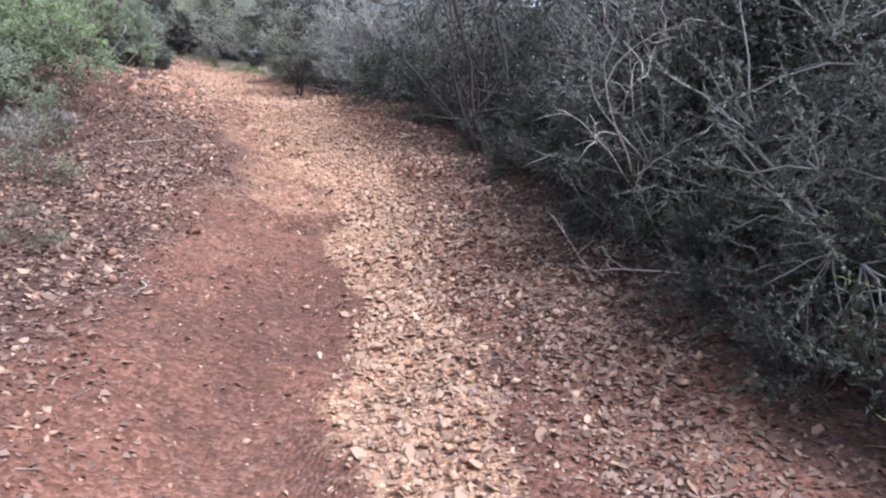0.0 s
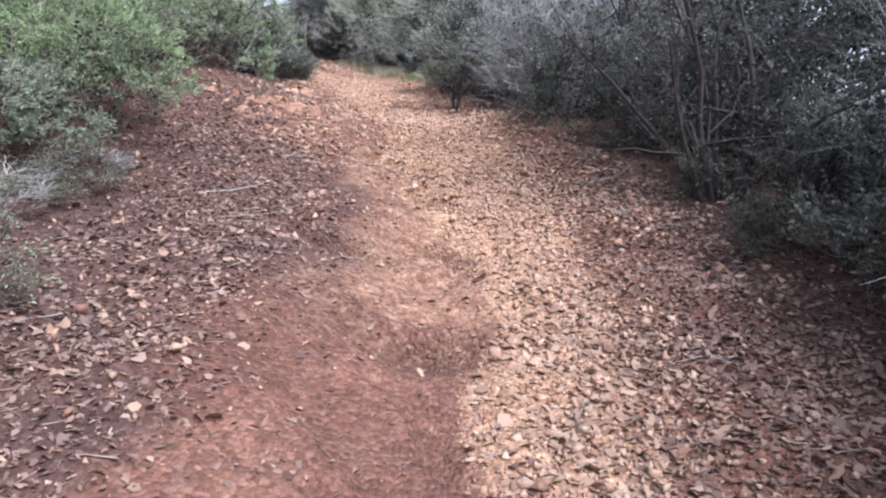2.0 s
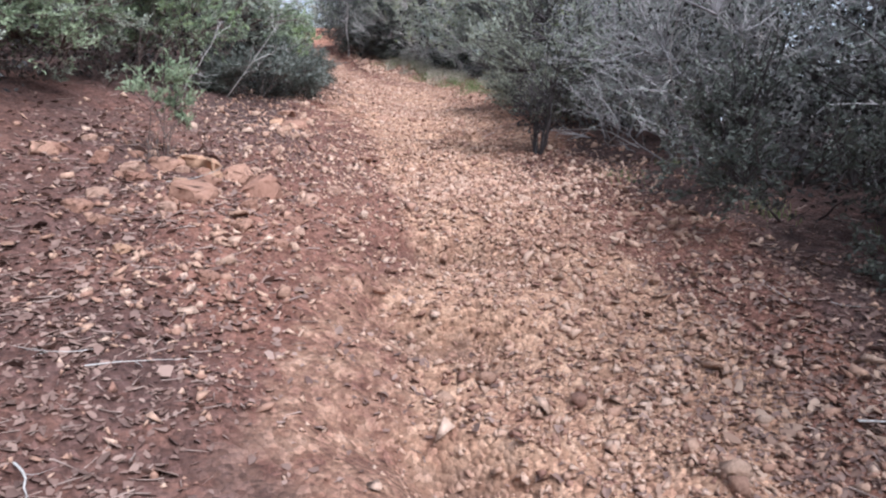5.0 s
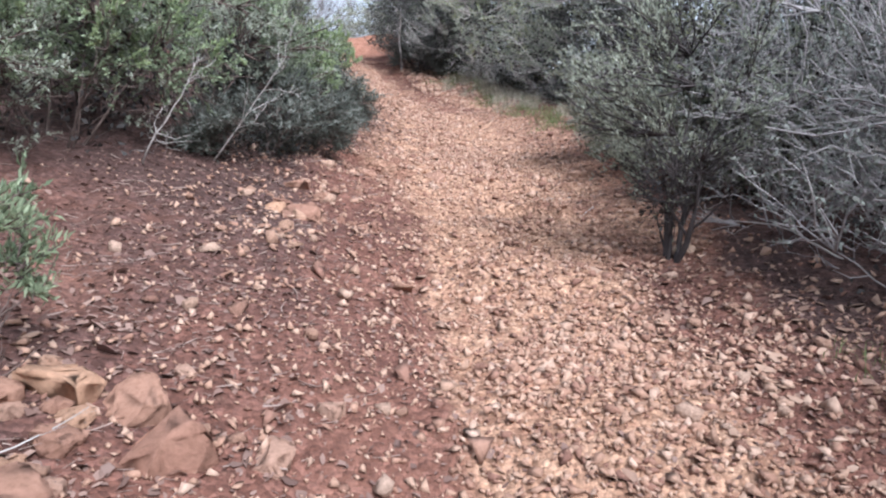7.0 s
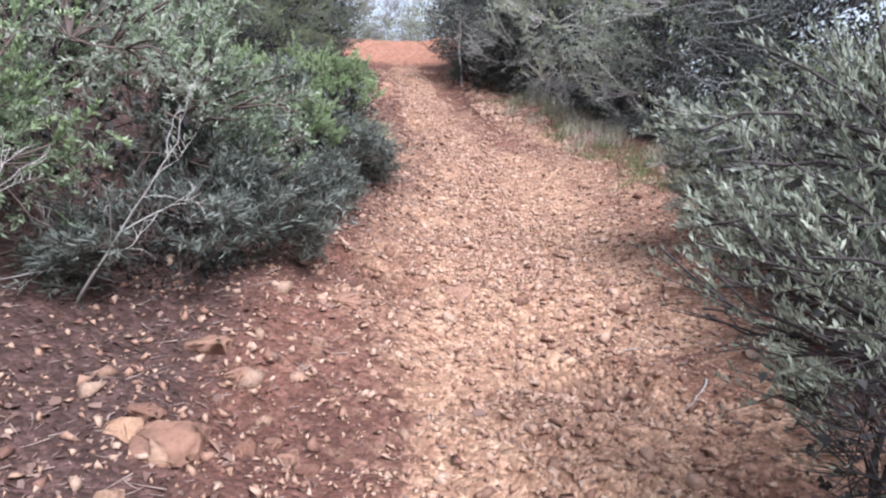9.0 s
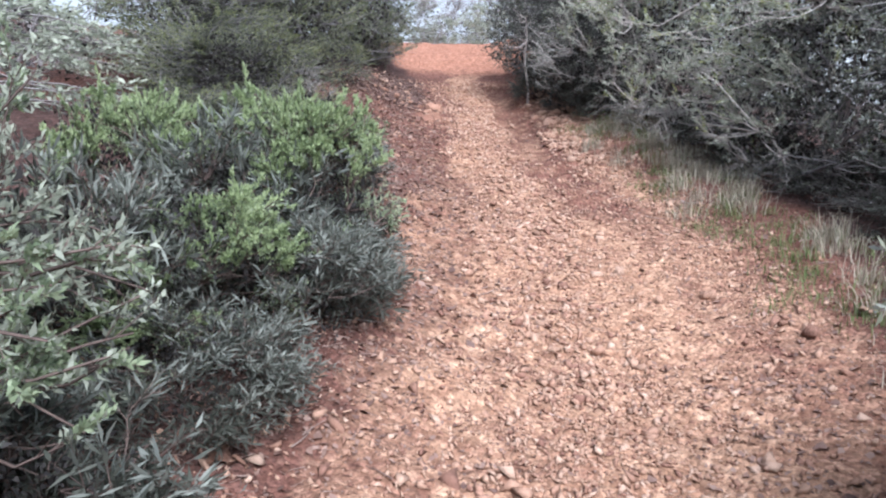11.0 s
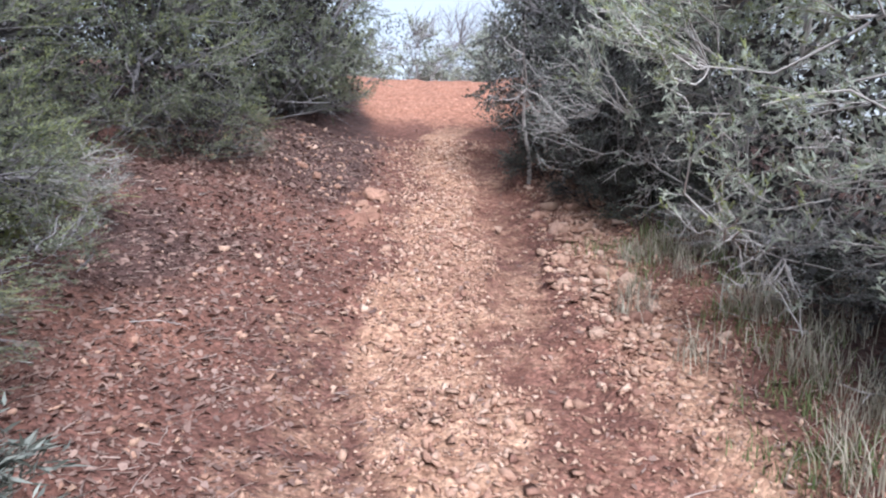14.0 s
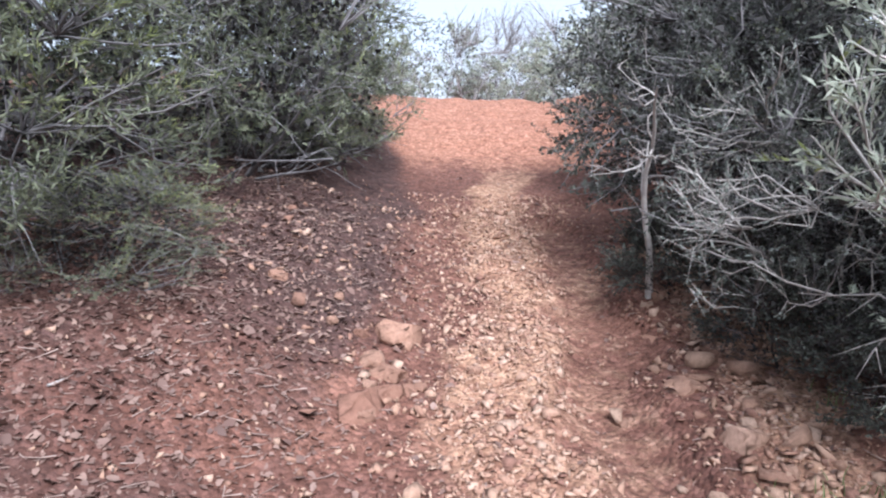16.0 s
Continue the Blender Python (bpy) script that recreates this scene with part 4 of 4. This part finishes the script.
def build_sticks():
    rng = np.random.default_rng(14)
    shapes = []
    for s in range(4):
        lim = [grown(rng, np.zeros((1, 3)), np.array([[1.0, 0, 0]]), np.array([1.0]), np.array([0.016]), 7, 0.16, 0.0)]
        st = sprouts(rng, *lim[0], 3, 0.3, 0.6, 0.35, 0.6)
        lim.append(grown(rng, st[0], st[1] * [1, 1, 0.3], st[2], st[3], 4, 0.2, 0.0))
        v, f = tubes(lim, [6, 4])
        shapes.append(mesh_of("stick", v * [1, 1, 0.45], f, PALE_BARK))
    spots = [(-4.95, 17.32, 0.38), (-2.9, 6.95, 0.6), (-1.55, 3.75, 0.35), (-0.3, 8.1, 0.3), (-0.6, 8.9, 0.5), (-5.4, 18.55, 0.6), (-5.0, 18.3, 0.5), (-3.1, 13.3, 0.35), (-2.9, 13.05, 0.3)]
    spots += [(float(x), float(y), float(rng.uniform(0.15, 0.4))) for x, y in np.concatenate([scatter(rng, 16, 3, 10, -1.3, 0.5), scatter(rng, 12, 3, 10, 1.1, 0.3), scatter(rng, 16, 14, 20, -1.4, 0.4)])]
    for x, y, ln in spots:
        ob = new("stick", shapes[int(rng.integers(4))])
        z = float(ground_height(np.array([x]), np.array([y]))[0])
        ob.matrix_basis = pose(x, y, z + 0.012, 0, rng.uniform(-6, 2), rng.uniform(0, 360)) @ Matrix.Diagonal((ln, ln, ln, 1))
        tagged(ob, "bleached dead stick lying on the ground", "stick", "fallen sticks")


def build_grass(name, places, tall, seed, material, label, category):
    rng = np.random.default_rng(seed)
    n = len(places)
    base = np.stack([places[:, 0], places[:, 1], ground_height(places[:, 0], places[:, 1]) - 0.01], 1)
    lean = rng.normal(0, 0.45, (n, 2))
    h = tall * rng.uniform(0.4, 1.2, n)
    w = unit(np.stack([-lean[:, 1], lean[:, 0], np.zeros(n)], 1)) * 0.0022
    mid = base + np.stack([lean[:, 0] * 0.3 * h, lean[:, 1] * 0.3 * h, h * 0.6], 1)
    top = base + np.stack([lean[:, 0] * h, lean[:, 1] * h, h * 0.95], 1)
    v = np.stack([base - w, base + w, mid + w * 0.8, mid - w * 0.8, top + w * 0.2, top - w * 0.2], 1).reshape(-1, 3)
    i = np.arange(n)[:, None] * 6
    f = np.concatenate([i + [0, 1, 2, 3], i + [3, 2, 4, 5]])
    tagged(new(name, mesh_of(name, v, f, material)), label, category, kind="stuff")


def strap_tuft(seed, count, long):
    """A tuft of long stiff arching leaves."""
    rng = np.random.default_rng(seed)
    a, t = rng.uniform(0, 2 * math.pi, count), rng.uniform(0.1, 1.25, count)
    head = np.stack([np.cos(a) * np.sin(t), np.sin(a) * np.sin(t), np.cos(t)], 1)
    pts, _ = grown(rng, np.zeros((count, 3)), head, long * rng.uniform(0.5, 1.1, count), np.full(count, 0.01), 5, 0.05, -0.09)
    side = unit(np.cross(head, [0, 0, 1.0]))[:, None] * (0.008 * np.array([0.6, 1, 0.9, 0.7, 0.45, 0.08]))[None, :, None]
    v = np.stack([pts - side, pts + [0, 0, 0.003], pts + side], 2).reshape(-1, 3)
    i = (np.arange(count)[:, None] * 18 + np.arange(5) * 3).ravel()[:, None]
    f = np.concatenate([i + [0, 1, 4, 3], i + [1, 2, 5, 4]])
    thing = tagged(new("strap_leaf_plant"), "tuft of long stiff pale green strap leaves", "plant")
    part("leaf_tuft", mesh_of("leaf_tuft", v, f, TIP_LEAF), thing)
    return thing


set_out(strap_tuft(61, 90, 0.55), [(-8.65, 16.95, 0, 1.0, 1.0), (-8.3, 16.65, 120, 0.8, 0.9)], "strap-leaved plants")
build_stones()
build_gravel()
build_rubble()
build_litter()
build_twigs()
build_sticks()
grng = np.random.default_rng(20)
tufts = np.concatenate([scatter(grng, 45, 16.3, 18.6, 1.45, 0.2), scatter(grng, 35, 18.5, 20, 1.75, 0.2), scatter(grng, 20, 14.2, 16, 1.6, 0.25), scatter(grng, 8, 22, 25, 1.6, 0.5)])
build_grass("dry_grass", np.repeat(tufts, 60, 0) + grng.normal(0, 0.055, (len(tufts) * 60, 2)), 0.14, 21, STRAW, "pale dry grass tufts along the trail edge", "grass")
tufts = np.concatenate([scatter(grng, 110, 15.0, 19, 1.3, 0.22), scatter(grng, 6, 9, 11, 1.5, 0.3)])
build_grass("green_grass", np.repeat(tufts, 40, 0) + grng.normal(0, 0.06, (len(tufts) * 40, 2)), 0.07, 22, GRASS, "short green grass at the trail edge", "grass")

# ---- beyond the crest ----
far_rng = np.random.default_rng(30)
# haze over the rear bushes is painted in by their pale leaf colour
far_scrub = shrub("far_bush", 91, 2.0, 2.6, 6, (0.1, 1.3), 100, 3, GREY_BARK, (PALE_LEAF, 12, 0.07, 0.022, 0.8, 0.1), None, 0.02, inner=700, label="olive-grey scrub bush standing behind the others, leaves paled for haze")
set_out(far_scrub, [(float(x), float(y), float(far_rng.uniform(0, 360)), float(far_rng.uniform(0.7, 1.05) if y > 24.5 else far_rng.uniform(0.9, 1.2)), float(far_rng.uniform(0.6, 1.0)))
                    for x, y in ((-14.8, 25.4), (-15.2, 27.6), (-13.7, 27.6), (-12.3, 27.3), (-11.1, 26.6), (-10.2, 25.4), (-14.4, 28.9), (-13.2, 30.5), (-10.6, 30), (-16, 31), (-12, 33.5), (-9.4, 26.0), (-8.5, 30), (-18, 29), (-14.5, 36), (-19, 34), (-10, 36), (-21, 37), (-17, 40), (-13, 42), (3.7, 4.2), (3.5, 6.4), (3.7, 8.2), (4.3, 5.4), (3.0, 9.6), (-4.4, 21.4), (-3.1, 20.4), (-1.7, 19.3), (-0.6, 18), (-5.7, 22.7), (-8.4, 13.9), (-9.9, 15.1), (-11.2, 16.4), (-7.9, 12.4), (-7.7, 10.6), (-7.2, 8.6))], "scrub further back")
set_out(shrub("bare_tree", 92, 2.6, 2.2, 4, (0.1, 0.5), 150, 4, GREY_BARK, None, None, 0.025, clear=0.3, twig_length=0.3, inner=0,
              label="thin bare grey tree beyond the crest", category="tree"), [(-14.0, 27.0, 40, 0.75, 0.85), (-15.2, 30.2, 0, 1.0, 1.0), (-16.6, 32.2, 80, 1.0, 1.1), (-13.6, 33, 200, 0.9, 1.0)], "bare trees")
